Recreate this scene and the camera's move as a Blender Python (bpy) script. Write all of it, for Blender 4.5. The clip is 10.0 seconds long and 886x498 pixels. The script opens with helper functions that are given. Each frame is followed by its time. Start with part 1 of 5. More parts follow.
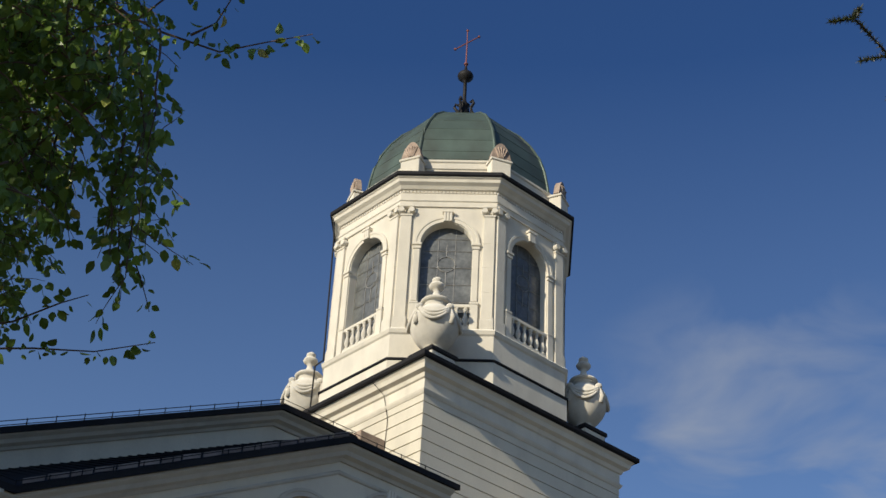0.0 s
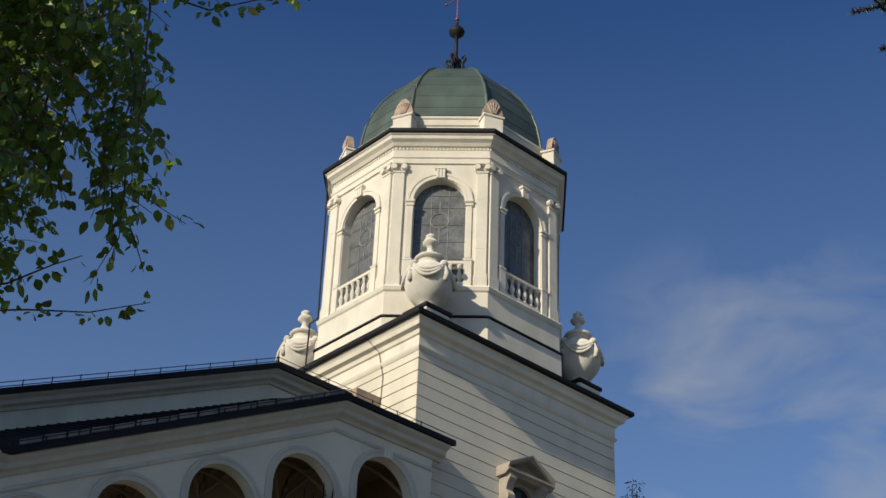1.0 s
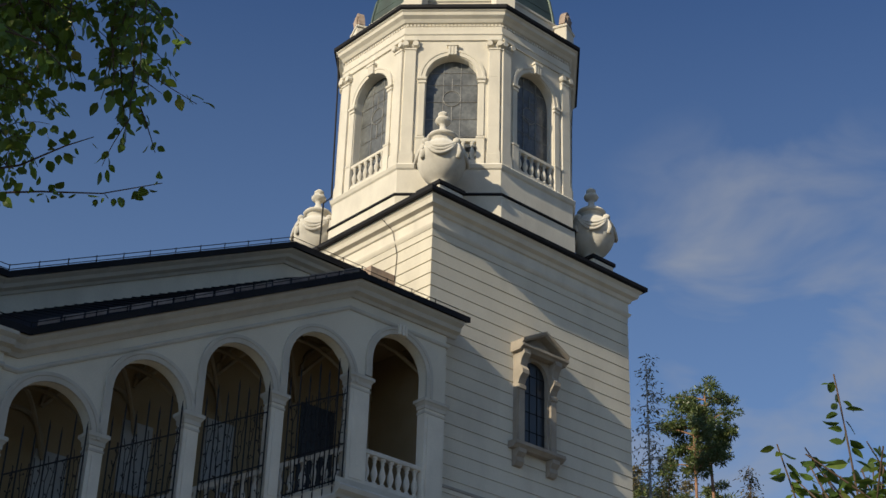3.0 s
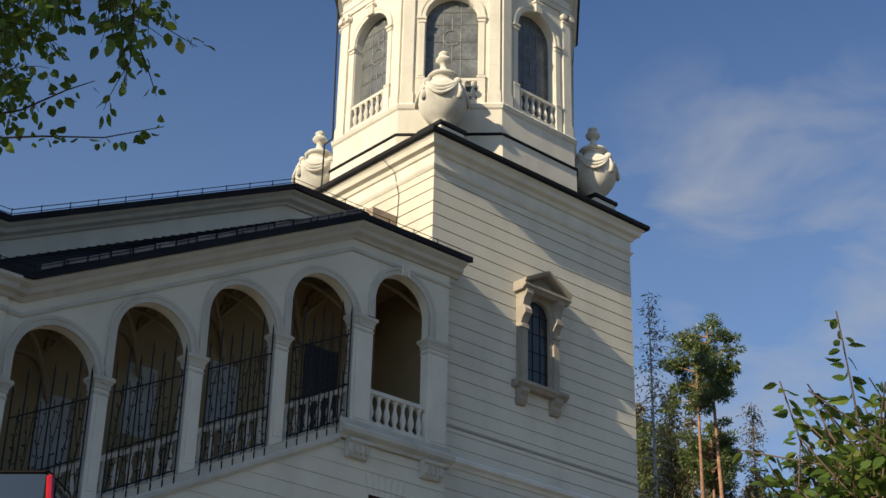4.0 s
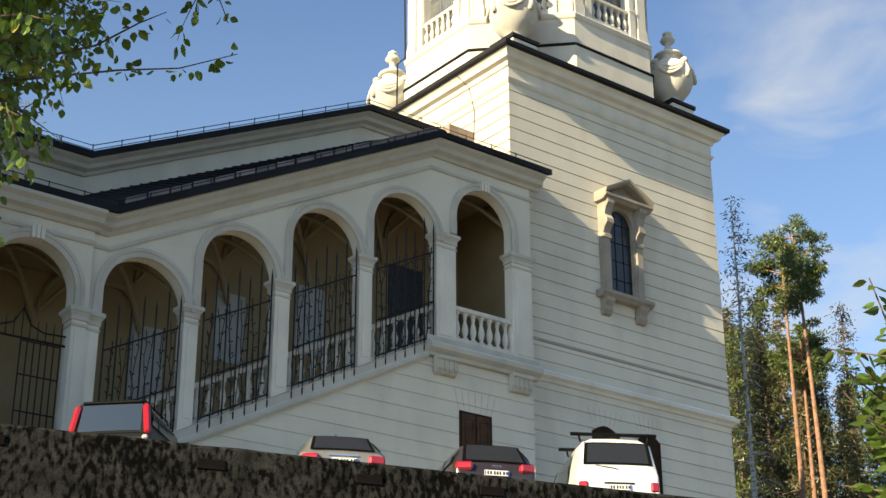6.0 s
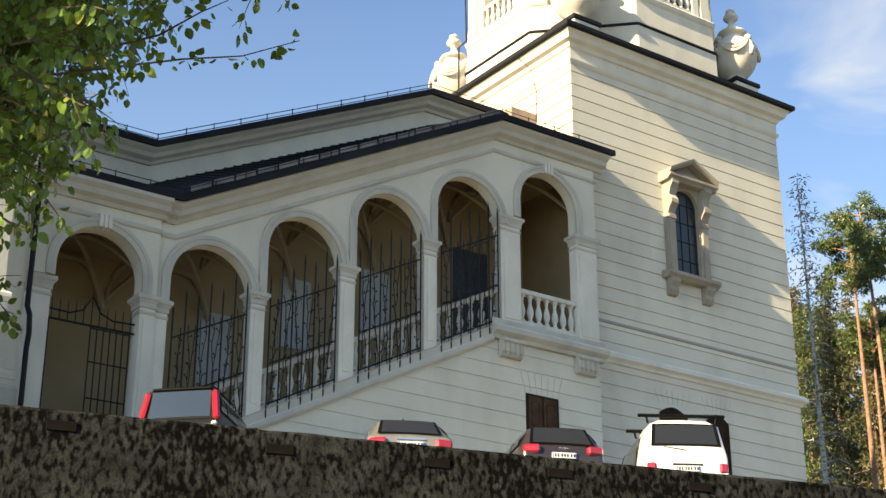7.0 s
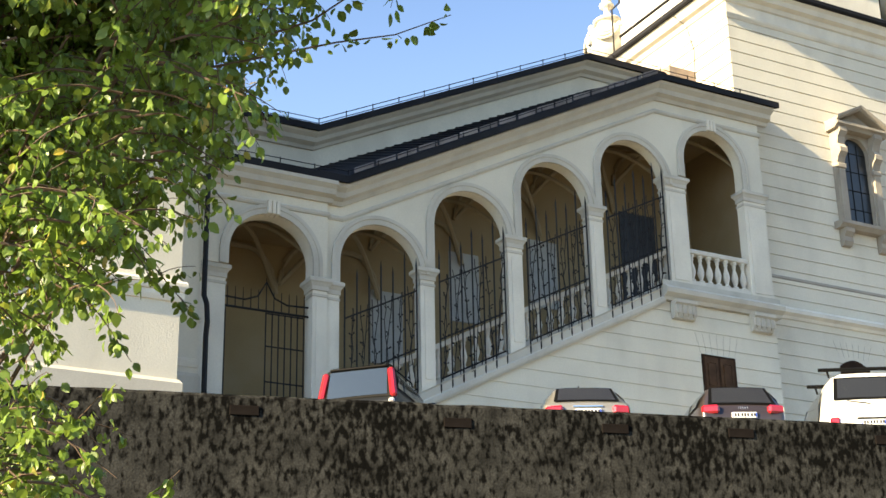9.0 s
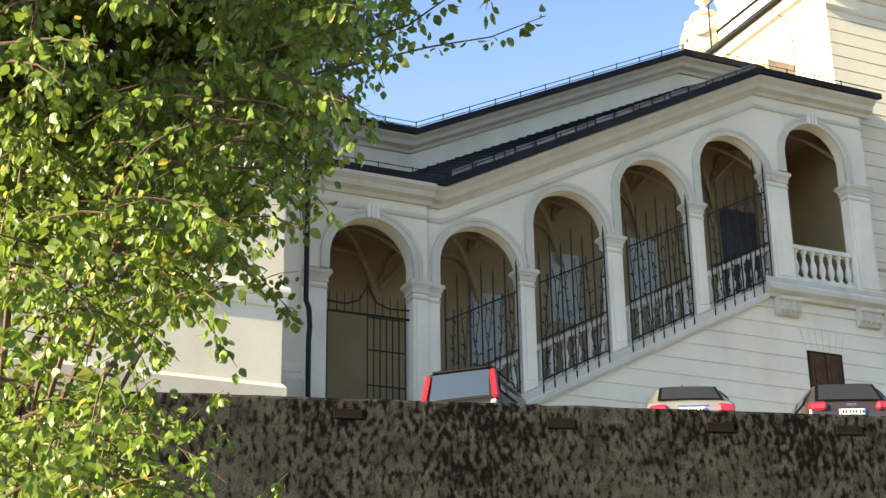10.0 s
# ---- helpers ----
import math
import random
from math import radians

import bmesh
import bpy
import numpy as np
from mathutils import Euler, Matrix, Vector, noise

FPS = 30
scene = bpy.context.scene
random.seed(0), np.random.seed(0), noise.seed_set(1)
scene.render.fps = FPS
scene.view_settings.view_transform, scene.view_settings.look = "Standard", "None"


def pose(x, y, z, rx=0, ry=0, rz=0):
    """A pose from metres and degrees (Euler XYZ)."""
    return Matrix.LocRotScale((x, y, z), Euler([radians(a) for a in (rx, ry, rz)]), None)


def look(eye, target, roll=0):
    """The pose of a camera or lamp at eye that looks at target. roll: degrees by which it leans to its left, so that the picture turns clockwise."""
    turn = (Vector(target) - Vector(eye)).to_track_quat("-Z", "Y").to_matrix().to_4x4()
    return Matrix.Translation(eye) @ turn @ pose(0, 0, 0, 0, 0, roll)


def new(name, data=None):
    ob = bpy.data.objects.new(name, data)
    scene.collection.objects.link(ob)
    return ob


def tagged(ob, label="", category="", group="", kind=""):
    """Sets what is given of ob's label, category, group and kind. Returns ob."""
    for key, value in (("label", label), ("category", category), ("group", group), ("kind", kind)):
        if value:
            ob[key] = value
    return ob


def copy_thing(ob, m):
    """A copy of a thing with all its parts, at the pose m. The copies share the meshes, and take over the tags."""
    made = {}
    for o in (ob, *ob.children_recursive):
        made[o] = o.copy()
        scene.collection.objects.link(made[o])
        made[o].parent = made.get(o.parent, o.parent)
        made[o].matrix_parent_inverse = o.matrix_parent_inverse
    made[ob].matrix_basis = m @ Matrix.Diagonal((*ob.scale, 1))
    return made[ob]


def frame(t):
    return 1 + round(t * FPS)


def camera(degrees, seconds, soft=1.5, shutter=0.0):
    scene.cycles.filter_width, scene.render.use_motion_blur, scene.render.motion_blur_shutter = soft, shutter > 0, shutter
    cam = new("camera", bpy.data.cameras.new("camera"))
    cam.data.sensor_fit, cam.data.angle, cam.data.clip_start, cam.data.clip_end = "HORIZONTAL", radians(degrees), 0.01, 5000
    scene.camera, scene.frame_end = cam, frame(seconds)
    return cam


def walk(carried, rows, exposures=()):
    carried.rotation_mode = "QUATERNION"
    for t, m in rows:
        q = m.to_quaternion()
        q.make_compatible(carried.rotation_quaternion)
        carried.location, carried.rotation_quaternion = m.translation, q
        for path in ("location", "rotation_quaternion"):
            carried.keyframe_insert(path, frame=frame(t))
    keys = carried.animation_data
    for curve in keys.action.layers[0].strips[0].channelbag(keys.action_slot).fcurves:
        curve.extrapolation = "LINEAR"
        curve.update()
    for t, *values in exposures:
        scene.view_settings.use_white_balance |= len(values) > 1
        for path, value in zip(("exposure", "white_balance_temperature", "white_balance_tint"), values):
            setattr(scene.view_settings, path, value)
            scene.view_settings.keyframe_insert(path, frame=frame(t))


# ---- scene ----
cam = camera(32.47, 10.0)
PATH = [
    (0.0, pose(0.001, -0.001, 1.602, 124.285, -2.612, -43.242)),
    (0.5, pose(0.001, -0.000, 1.603, 123.526, -2.486, -43.251)),
    (1.0, pose(0.000, -0.000, 1.602, 122.647, -1.925, -43.084)),
    (1.5, pose(0.004, -0.000, 1.603, 121.560, -1.675, -42.834)),
    (2.0, pose(0.011, -0.001, 1.608, 120.377, -1.910, -42.852)),
    (2.5, pose(0.005, -0.001, 1.598, 119.376, -2.029, -42.661)),
    (3.0, pose(0.006, -0.002, 1.602, 118.031, -1.671, -42.351)),
    (4.5, pose(-0.010, -0.008, 1.596, 114.733, -1.010, -41.585)),
    (5.0, pose(-0.013, -0.007, 1.592, 113.695, -0.656, -40.647)),
    (5.5, pose(-0.005, -0.002, 1.598, 113.028, -0.131, -39.372)),
    (7.0, pose(-0.003, 0.000, 1.598, 111.949, 0.024, -35.553)),
    (7.5, pose(-0.004, -0.001, 1.598, 111.642, -0.034, -34.073)),
    (8.0, pose(-0.001, 0.002, 1.599, 111.142, 0.129, -32.470)),
    (8.5, pose(0.000, 0.003, 1.599, 110.918, 0.438, -30.798)),
    (9.0, pose(0.006, 0.010, 1.602, 110.898, 1.078, -28.438)),
    (9.5, pose(0.005, 0.009, 1.601, 110.990, 0.913, -26.305)),
    (10.0, pose(-0.004, -0.001, 1.598, 111.016, 0.826, -24.533)),
]
walk(cam, PATH, [(0.0, 0.19, 6150, 10), (1.0, 0.16, 6200, 10), (2.5, 0.02, 6350, 10), (3.2, 0.18, 6500, 10), (4.5, 0.66, 6800, 8), (5.5, 1.12, 7150, 6), (7.5, 1.77, 7650, 7), (10.0, 2.17, 7650, 8)])

# ---- world, sun ----
SUN_DIR = Vector((1.0, 0.085, -0.42)).normalized()   # the way the light travels
world = bpy.data.worlds.new("sky")
scene.world = world
world.use_nodes = True
wn, wl = world.node_tree.nodes, world.node_tree.links
bg = wn["Background"]
sky = wn.new("ShaderNodeTexSky")
sky.sky_type = "NISHITA"
sky.sun_disc = False
sky.sun_elevation = math.asin(-SUN_DIR.z)
sky.sun_rotation = math.atan2(-SUN_DIR.x, -SUN_DIR.y)
sky.air_density, sky.dust_density, sky.ozone_density = 1.1, 1.0, 3.5
tcw = wn.new("ShaderNodeTexCoord")
mpw = wn.new("ShaderNodeMapping")
mpw.inputs["Scale"].default_value = (3.0, 3.0, 6.5)
nzw = wn.new("ShaderNodeTexNoise")
nzw.inputs["Scale"].default_value, nzw.inputs["Detail"].default_value = 2.6, 5.0
nzw.inputs["Distortion"].default_value = 0.5
rpw = wn.new("ShaderNodeMapRange")
rpw.inputs["From Min"].default_value, rpw.inputs["From Max"].default_value = 0.43, 0.66
rpw.inputs["To Max"].default_value = 0.66
mxw = wn.new("ShaderNodeMixRGB")
mxw.inputs["Color2"].default_value = (5.6, 6.0, 6.8, 1)
wl.new(tcw.outputs["Generated"], mpw.inputs["Vector"])
wl.new(mpw.outputs["Vector"], nzw.inputs["Vector"])
wl.new(nzw.outputs["Fac"], rpw.inputs["Value"])
dotw = wn.new("ShaderNodeVectorMath")
dotw.operation = "DOT_PRODUCT"
dotw.inputs[1].default_value = (0.755, 0.515, 0.405)      # the bank of thin cloud stands here
wl.new(tcw.outputs["Generated"], dotw.inputs[0])
bankw = wn.new("ShaderNodeMapRange")
bankw.inputs["From Min"].default_value, bankw.inputs["From Max"].default_value = 0.984, 0.997
wl.new(dotw.outputs["Value"], bankw.inputs["Value"])
mulw = wn.new("ShaderNodeMath")
mulw.operation = "MULTIPLY"
wl.new(rpw.outputs["Result"], mulw.inputs[0])
wl.new(bankw.outputs["Result"], mulw.inputs[1])
wl.new(mulw.outputs[0], mxw.inputs["Fac"])
satw = wn.new("ShaderNodeMixRGB")
satw.blend_type = "MULTIPLY"
satw.inputs["Fac"].default_value = 1.0
satw.inputs["Color2"].default_value = (0.71, 1.0, 1.45, 1)
wl.new(sky.outputs["Color"], satw.inputs["Color1"])
sepw = wn.new("ShaderNodeSeparateXYZ")
wl.new(tcw.outputs["Generated"], sepw.inputs["Vector"])
hzr = wn.new("ShaderNodeMapRange")     # thin haze, thicker towards the horizon
hzr.inputs["From Min"].default_value, hzr.inputs["From Max"].default_value = 0.30, 0.66
hzr.inputs["To Min"].default_value, hzr.inputs["To Max"].default_value = 1.0, 0.0
wl.new(sepw.outputs["Z"], hzr.inputs["Value"])
hzc = wn.new("ShaderNodeMixRGB")
hzc.blend_type = "ADD"
hzc.inputs["Color2"].default_value = (1.7, 2.1, 2.1, 1)
wl.new(hzr.outputs["Result"], hzc.inputs["Fac"])
wl.new(satw.outputs["Color"], hzc.inputs["Color1"])
wl.new(hzc.outputs["Color"], mxw.inputs["Color1"])
wl.new(mxw.outputs["Color"], bg.inputs["Color"])
bg.inputs["Strength"].default_value = 0.052
sun_data = bpy.data.lights.new("sun", "SUN")
sun_data.energy, sun_data.angle, sun_data.color = 5.0, radians(0.5), (1.0, 0.87, 0.65)
sun = new("sun", sun_data)
sun.matrix_world = look((-60, -10, 60), Vector((-60, -10, 60)) + SUN_DIR)

# ---- materials ----


def material(name, base, rough=0.7, metal=0.0, scale=3.0, vary=0.12, grain=60.0, grain_vary=0.05, bump=0.15,
             stain=None, stain_amount=0.0, stain_scale=1.2, streak=1.0, edge=(0.5, 0.68), island=0.0, spec=0.5, rand=0.0, patches=0.0, matte=0.0):
    """A painted, plastered or mineral surface: broad patches, fine grain, optional stains drawn out downwards."""
    m = bpy.data.materials.new(name)
    m.use_nodes = True
    n, l = m.node_tree.nodes, m.node_tree.links
    b = n["Principled BSDF"]
    b.inputs["Roughness"].default_value, b.inputs["Metallic"].default_value = rough, metal
    b.inputs["Specular IOR Level"].default_value = spec
    b.inputs["Diffuse Roughness"].default_value = matte
    tc = n.new("ShaderNodeTexCoord")
    src = tc.outputs["Object"]

    def noise_at(sc, detail, stretch=1.0):
        mp = n.new("ShaderNodeMapping")
        mp.inputs["Scale"].default_value = (1, 1, 1 / stretch)
        nz = n.new("ShaderNodeTexNoise")
        nz.inputs["Scale"].default_value, nz.inputs["Detail"].default_value = sc, detail
        l.new(src, mp.inputs["Vector"])
        l.new(mp.outputs["Vector"], nz.inputs["Vector"])
        return nz.outputs["Fac"]

    def scaled(fac, lo, hi):
        r = n.new("ShaderNodeMapRange")
        r.inputs["From Min"].default_value, r.inputs["From Max"].default_value = 0.3, 0.7
        r.inputs["To Min"].default_value, r.inputs["To Max"].default_value = lo, hi
        l.new(fac, r.inputs["Value"])
        return r.outputs["Result"]

    def times(a, c):
        x = n.new("ShaderNodeMath")
        x.operation = "MULTIPLY"
        l.new(a, x.inputs[0])
        l.new(c, x.inputs[1])
        return x.outputs[0]

    fine = noise_at(grain, 4)
    val = times(scaled(noise_at(scale, 5), 1 - vary, 1 + vary), scaled(fine, 1 - grain_vary, 1 + grain_vary))
    if rand:
        oi = n.new("ShaderNodeObjectInfo")
        r = n.new("ShaderNodeMapRange")
        r.inputs["To Min"].default_value, r.inputs["To Max"].default_value = 1 - rand, 1 + rand
        l.new(oi.outputs["Random"], r.inputs["Value"])
        val = times(val, r.outputs["Result"])
    if island:
        ge = n.new("ShaderNodeNewGeometry")
        r = n.new("ShaderNodeMapRange")
        r.inputs["To Min"].default_value, r.inputs["To Max"].default_value = 1 - island, 1 + island
        l.new(ge.outputs["Random Per Island"], r.inputs["Value"])
        val = times(val, r.outputs["Result"])
    hs = n.new("ShaderNodeHueSaturation")
    hs.inputs["Color"].default_value = (*base, 1)
    l.new(val, hs.inputs["Value"])
    col = hs.outputs["Color"]
    if stain:
        mx = n.new("ShaderNodeMixRGB")
        mx.inputs["Color2"].default_value = (*stain, 1)
        r = n.new("ShaderNodeMapRange")
        r.inputs["From Min"].default_value, r.inputs["From Max"].default_value = edge
        r.inputs["To Max"].default_value = stain_amount
        sv = noise_at(stain_scale, 7, streak)
        if patches:                            # broad areas where the stains gather
            big = noise_at(0.45, 4, 0.7)
            ad = n.new("ShaderNodeMath")
            ad.operation = "MULTIPLY_ADD"
            l.new(scaled(big, -1, 1), ad.inputs[0])
            ad.inputs[1].default_value = patches
            l.new(sv, ad.inputs[2])
            sv = ad.outputs[0]
        l.new(sv, r.inputs["Value"])
        l.new(r.outputs["Result"], mx.inputs["Fac"])
        l.new(col, mx.inputs["Color1"])
        col = mx.outputs["Color"]
    l.new(col, b.inputs["Base Color"])
    if bump:
        bp = n.new("ShaderNodeBump")
        bp.inputs["Strength"].default_value, bp.inputs["Distance"].default_value = bump, 0.02
        l.new(fine, bp.inputs["Height"])
        l.new(bp.outputs["Normal"], b.inputs["Normal"])
    return m


PLASTER = material("cream_plaster", (0.71, 0.67, 0.57), 0.85, matte=1.0, spec=0.25, scale=0.8, vary=0.05, grain=25, grain_vary=0.04, bump=0.25,
                   stain=(0.50, 0.47, 0.40), stain_amount=0.35, stain_scale=0.9, streak=3.0)
TRIM = material("white_trim", (0.74, 0.70, 0.61), 0.8, matte=1.0, spec=0.25, scale=1.5, vary=0.05, grain=40, bump=0.15,
                stain=(0.5, 0.47, 0.41), stain_amount=0.3, stain_scale=1.5, streak=3.0)
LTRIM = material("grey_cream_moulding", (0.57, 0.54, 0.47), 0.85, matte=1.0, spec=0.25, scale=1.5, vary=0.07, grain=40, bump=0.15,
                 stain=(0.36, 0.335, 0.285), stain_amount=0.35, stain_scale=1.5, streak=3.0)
SNOWBOARD = material("faded_roof_board", (0.27, 0.225, 0.20), 0.85, scale=2, vary=0.25, grain=30, rand=0.25)
STONE = material("pale_urn_stone", (0.68, 0.645, 0.57), 0.85, matte=1.0, spec=0.25, scale=2.0, vary=0.08, grain=50, bump=0.3,
                 stain=(0.42, 0.40, 0.35), stain_amount=0.4, stain_scale=2.2)
GREYSTONE = material("grey_window_stone", (0.38, 0.335, 0.275), 0.85, matte=1.0, spec=0.25, scale=2.5, vary=0.12, grain=50, bump=0.35)
JOINT = material("joint_shadow_mortar", (0.36, 0.33, 0.28), 0.95, scale=2, vary=0.1)
ROOF = material("dark_sheet_metal", (0.018, 0.018, 0.02), 0.8, 0.0, spec=0.12, scale=1.2, vary=0.25, grain=30, bump=0.1)
COPPER = material("weathered_copper", (0.075, 0.105, 0.088), 0.55, 0.35, scale=0.9, vary=0.25, grain=20, bump=0.12,
                  stain=(0.05, 0.055, 0.045), stain_amount=0.7, stain_scale=0.7, streak=2.5)
DARKMETAL = material("dark_iron", (0.014, 0.013, 0.013), 0.6, 0.0, scale=5, vary=0.3, grain=60, spec=0.2)
WALLINNER = material("ochre_inner_wall", (0.33, 0.235, 0.12), 0.9, scale=0.8, vary=0.1, grain=25,
                     stain=(0.35, 0.27, 0.17), stain_amount=0.5, stain_scale=0.8)
WEEP = material("rusty_brown_plate", (0.0085, 0.0068, 0.0062), 0.95, scale=3, vary=0.3, spec=0.05)
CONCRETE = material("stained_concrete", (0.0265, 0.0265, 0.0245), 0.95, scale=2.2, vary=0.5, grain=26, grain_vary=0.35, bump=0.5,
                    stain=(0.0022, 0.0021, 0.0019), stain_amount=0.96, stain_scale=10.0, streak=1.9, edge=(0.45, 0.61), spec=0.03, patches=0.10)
EARTH = material("brown_earth", (0.115, 0.095, 0.058), 0.95, scale=1.2, vary=0.3, grain=20, grain_vary=0.3, bump=0.8,
                 stain=(0.06, 0.075, 0.03), stain_amount=0.7, stain_scale=1.0)
GRAVEL = material("grey_parking_ground", (0.17, 0.16, 0.15), 0.95, scale=1.5, vary=0.15, grain=40, bump=0.4)
RUSTSTONE = material("weathered_brown_stone", (0.30, 0.23, 0.18), 0.9, scale=4, vary=0.25, grain=40, bump=0.4)
CROSSMETAL = material("rusty_cross_iron", (0.16, 0.055, 0.045), 0.6, 0.5, scale=4)
RIB = material("ochre_vault_rib", (0.36, 0.28, 0.175), 0.9, scale=3, vary=0.1)
TABLET = material("grey_wall_tablet", (0.46, 0.45, 0.42), 0.8, scale=2, vary=0.1)
DARKWOOD = material("carved_dark_wood", (0.07, 0.036, 0.018), 0.7, scale=4, vary=0.3, grain=40, spec=0.12)
# near-black brown filling door openings; the dark of the interior is in the colour
DOORDARK = material("dark_door_opening", (0.030, 0.015, 0.008), 0.75, scale=3, vary=0.3, grain=40, spec=0.08)

# ---- mesh helpers ----


def part(name, bm, mat, parent=None, label="", smooth=False):
    """Links a bmesh as one mesh object under a thing or a part."""
    bmesh.ops.recalc_face_normals(bm, faces=bm.faces)
    me = bpy.data.meshes.new(name)
    bm.to_mesh(me)
    bm.free()
    if smooth:
        me.polygons.foreach_set("use_smooth", [True] * len(me.polygons))
    if mat:
        me.materials.append(mat)
    ob = new(name, me)
    if parent:
        ob.parent = parent
    if label:
        tagged(ob, label)
    return ob


def empty(name, label, category, group="", kind="", at=(0, 0, 0)):
    ob = new(name)
    ob.location = at
    return tagged(ob, label, category, group, kind)


def box(bm, x0, x1, y0, y1, z0, z1, bevel=0.0):
    v = [bm.verts.new((x, y, z)) for z in (z0, z1) for y in (y0, y1) for x in (x0, x1)]
    f = [bm.faces.new([v[i] for i in q]) for q in ((0, 2, 3, 1), (4, 5, 7, 6), (0, 1, 5, 4), (2, 6, 7, 3), (0, 4, 6, 2), (1, 3, 7, 5))]
    if bevel:
        es = {e for q in f for e in q.edges}
        bmesh.ops.bevel(bm, geom=list(es), offset=bevel, segments=1, affect="EDGES")
    return v


def boxm(bm, size, m):
    """A box of that size round the origin, moved by the matrix m."""
    a, b, c = (s / 2 for s in size)
    v = box(bm, -a, a, -b, b, -c, c)
    bmesh.ops.transform(bm, matrix=m, verts=v)


def lathe(bm, profile, segs=16, at=(0, 0, 0), squash=None):
    """A turned form; profile rows are (radius, height)."""
    rings = []
    for r, z in profile:
        ring = []
        for i in range(segs):
            a = 2 * math.pi * i / segs
            rr = r * (squash(a, z) if squash else 1)
            ring.append(bm.verts.new((at[0] + rr * math.cos(a), at[1] + rr * math.sin(a), at[2] + z)))
        rings.append(ring)
    for p, q in zip(rings, rings[1:]):
        for i in range(segs):
            bm.faces.new((p[i], p[(i + 1) % segs], q[(i + 1) % segs], q[i]))
    bm.faces.new(rings[0][::-1])
    bm.faces.new(rings[-1])


def tube(bm, pts, r, segs=6, r1=None):
    """A round bar along points, tapering from r to r1."""
    pts = [Vector(p) for p in pts]
    rings = []
    for i, p in enumerate(pts):
        d = (pts[min(i + 1, len(pts) - 1)] - pts[max(i - 1, 0)]).normalized()
        u = d.orthogonal().normalized() if abs(d.z) > 0.95 else d.cross(Vector((0, 0, 1))).normalized()
        w = d.cross(u)
        rr = r if r1 is None else r + (r1 - r) * i / (len(pts) - 1)
        rings.append([bm.verts.new(p + rr * (math.cos(a) * u + math.sin(a) * w)) for a in (2 * math.pi * k / segs for k in range(segs))])
    for p, q in zip(rings, rings[1:]):
        for i in range(segs):
            bm.faces.new((p[i], p[(i + 1) % segs], q[(i + 1) % segs], q[i]))
    bm.faces.new(rings[0][::-1])
    bm.faces.new(rings[-1])


def offset_ring(poly, o):
    """A convex anticlockwise polygon pushed out by o, corners mitred."""
    out = []
    n = len(poly)
    for i in range(n):
        a, b, c = (Vector(poly[j % n]) for j in (i - 1, i, i + 1))
        n1 = Vector(((b - a).y, -(b - a).x)).normalized()
        n2 = Vector(((c - b).y, -(c - b).x)).normalized()
        out.append(b + (n1 + n2) * (o / (1 + n1.dot(n2))))
    return out


def mould(bm, poly, profile, closed=True):
    """A moulding round a polygon; profile rows are (outwards, z), closed to a solid band."""
    rings = [[bm.verts.new((p.x, p.y, z)) for p in offset_ring(poly, o)] for o, z in profile]
    pairs = list(zip(rings, rings[1:])) + ([(rings[-1], rings[0])] if closed else [])
    n = len(poly)
    for p, q in pairs:
        for i in range(n):
            bm.faces.new((p[i], p[(i + 1) % n], q[(i + 1) % n], q[i]))


def run(bm, path, y, profile):
    """A moulding along a path of (x, z) in a wall facing -y; profile rows are (outwards, upwards), closed."""
    rings = [[bm.verts.new((x, y - o, z + u)) for o, u in profile] for x, z in path]
    n = len(profile)
    for p, q in zip(rings, rings[1:]):
        for i in range(n):
            bm.faces.new((p[i], p[(i + 1) % n], q[(i + 1) % n], q[i]))
    bm.faces.new(rings[0])
    bm.faces.new(rings[-1][::-1])


def slab(bm, xs, low, high, y0, y1):
    """A wall between two outlines: at each x from low to high, thick from y0 to y1."""
    cols = [[bm.verts.new(c) for c in ((x, y0, a), (x, y0, b), (x, y1, b), (x, y1, a))] for x, a, b in zip(xs, low, high)]
    for p, q in zip(cols, cols[1:]):
        for i in range(4):
            bm.faces.new((p[i], q[i], q[(i + 1) % 4], p[(i + 1) % 4]))
    bm.faces.new(cols[0])
    bm.faces.new(cols[-1][::-1])


def rect(x0, x1, y0, y1):
    return [(x0, y0), (x1, y0), (x1, y1), (x0, y1)]


def octagon(cx, cy, h):
    k = h * math.tan(math.pi / 8)
    return [(cx + a, cy + b) for a, b in ((-k, -h), (k, -h), (h, -k), (h, k), (k, h), (-k, h), (-h, k), (-h, -k))]


# ---- ground and retaining wall ----
LOT = 8.7
WALL_TOP = 8.9


def wall_y(x):
    """The retaining wall's outer face in plan."""
    return 7.3 * (3.433 - 0.2584 * (x / 7.3 - 1.069))


def ground_z(x, y):
    d = math.hypot(x, y)
    if y > wall_y(x) + 3.0:
        return LOT - 0.02
    rise = min(max((d - 4) / 20, 0), 1)
    bank = min(max((4.5 - x) / 4, 0), 1) * min(max((y - 12) / 12, 0), 1)
    return 5.6 * rise * rise * (1.0 if y > 0 else max(0, 1 + y / 10)) + 2.0 * bank + 0.12 * noise.noise((x * 0.4, y * 0.4, 0))


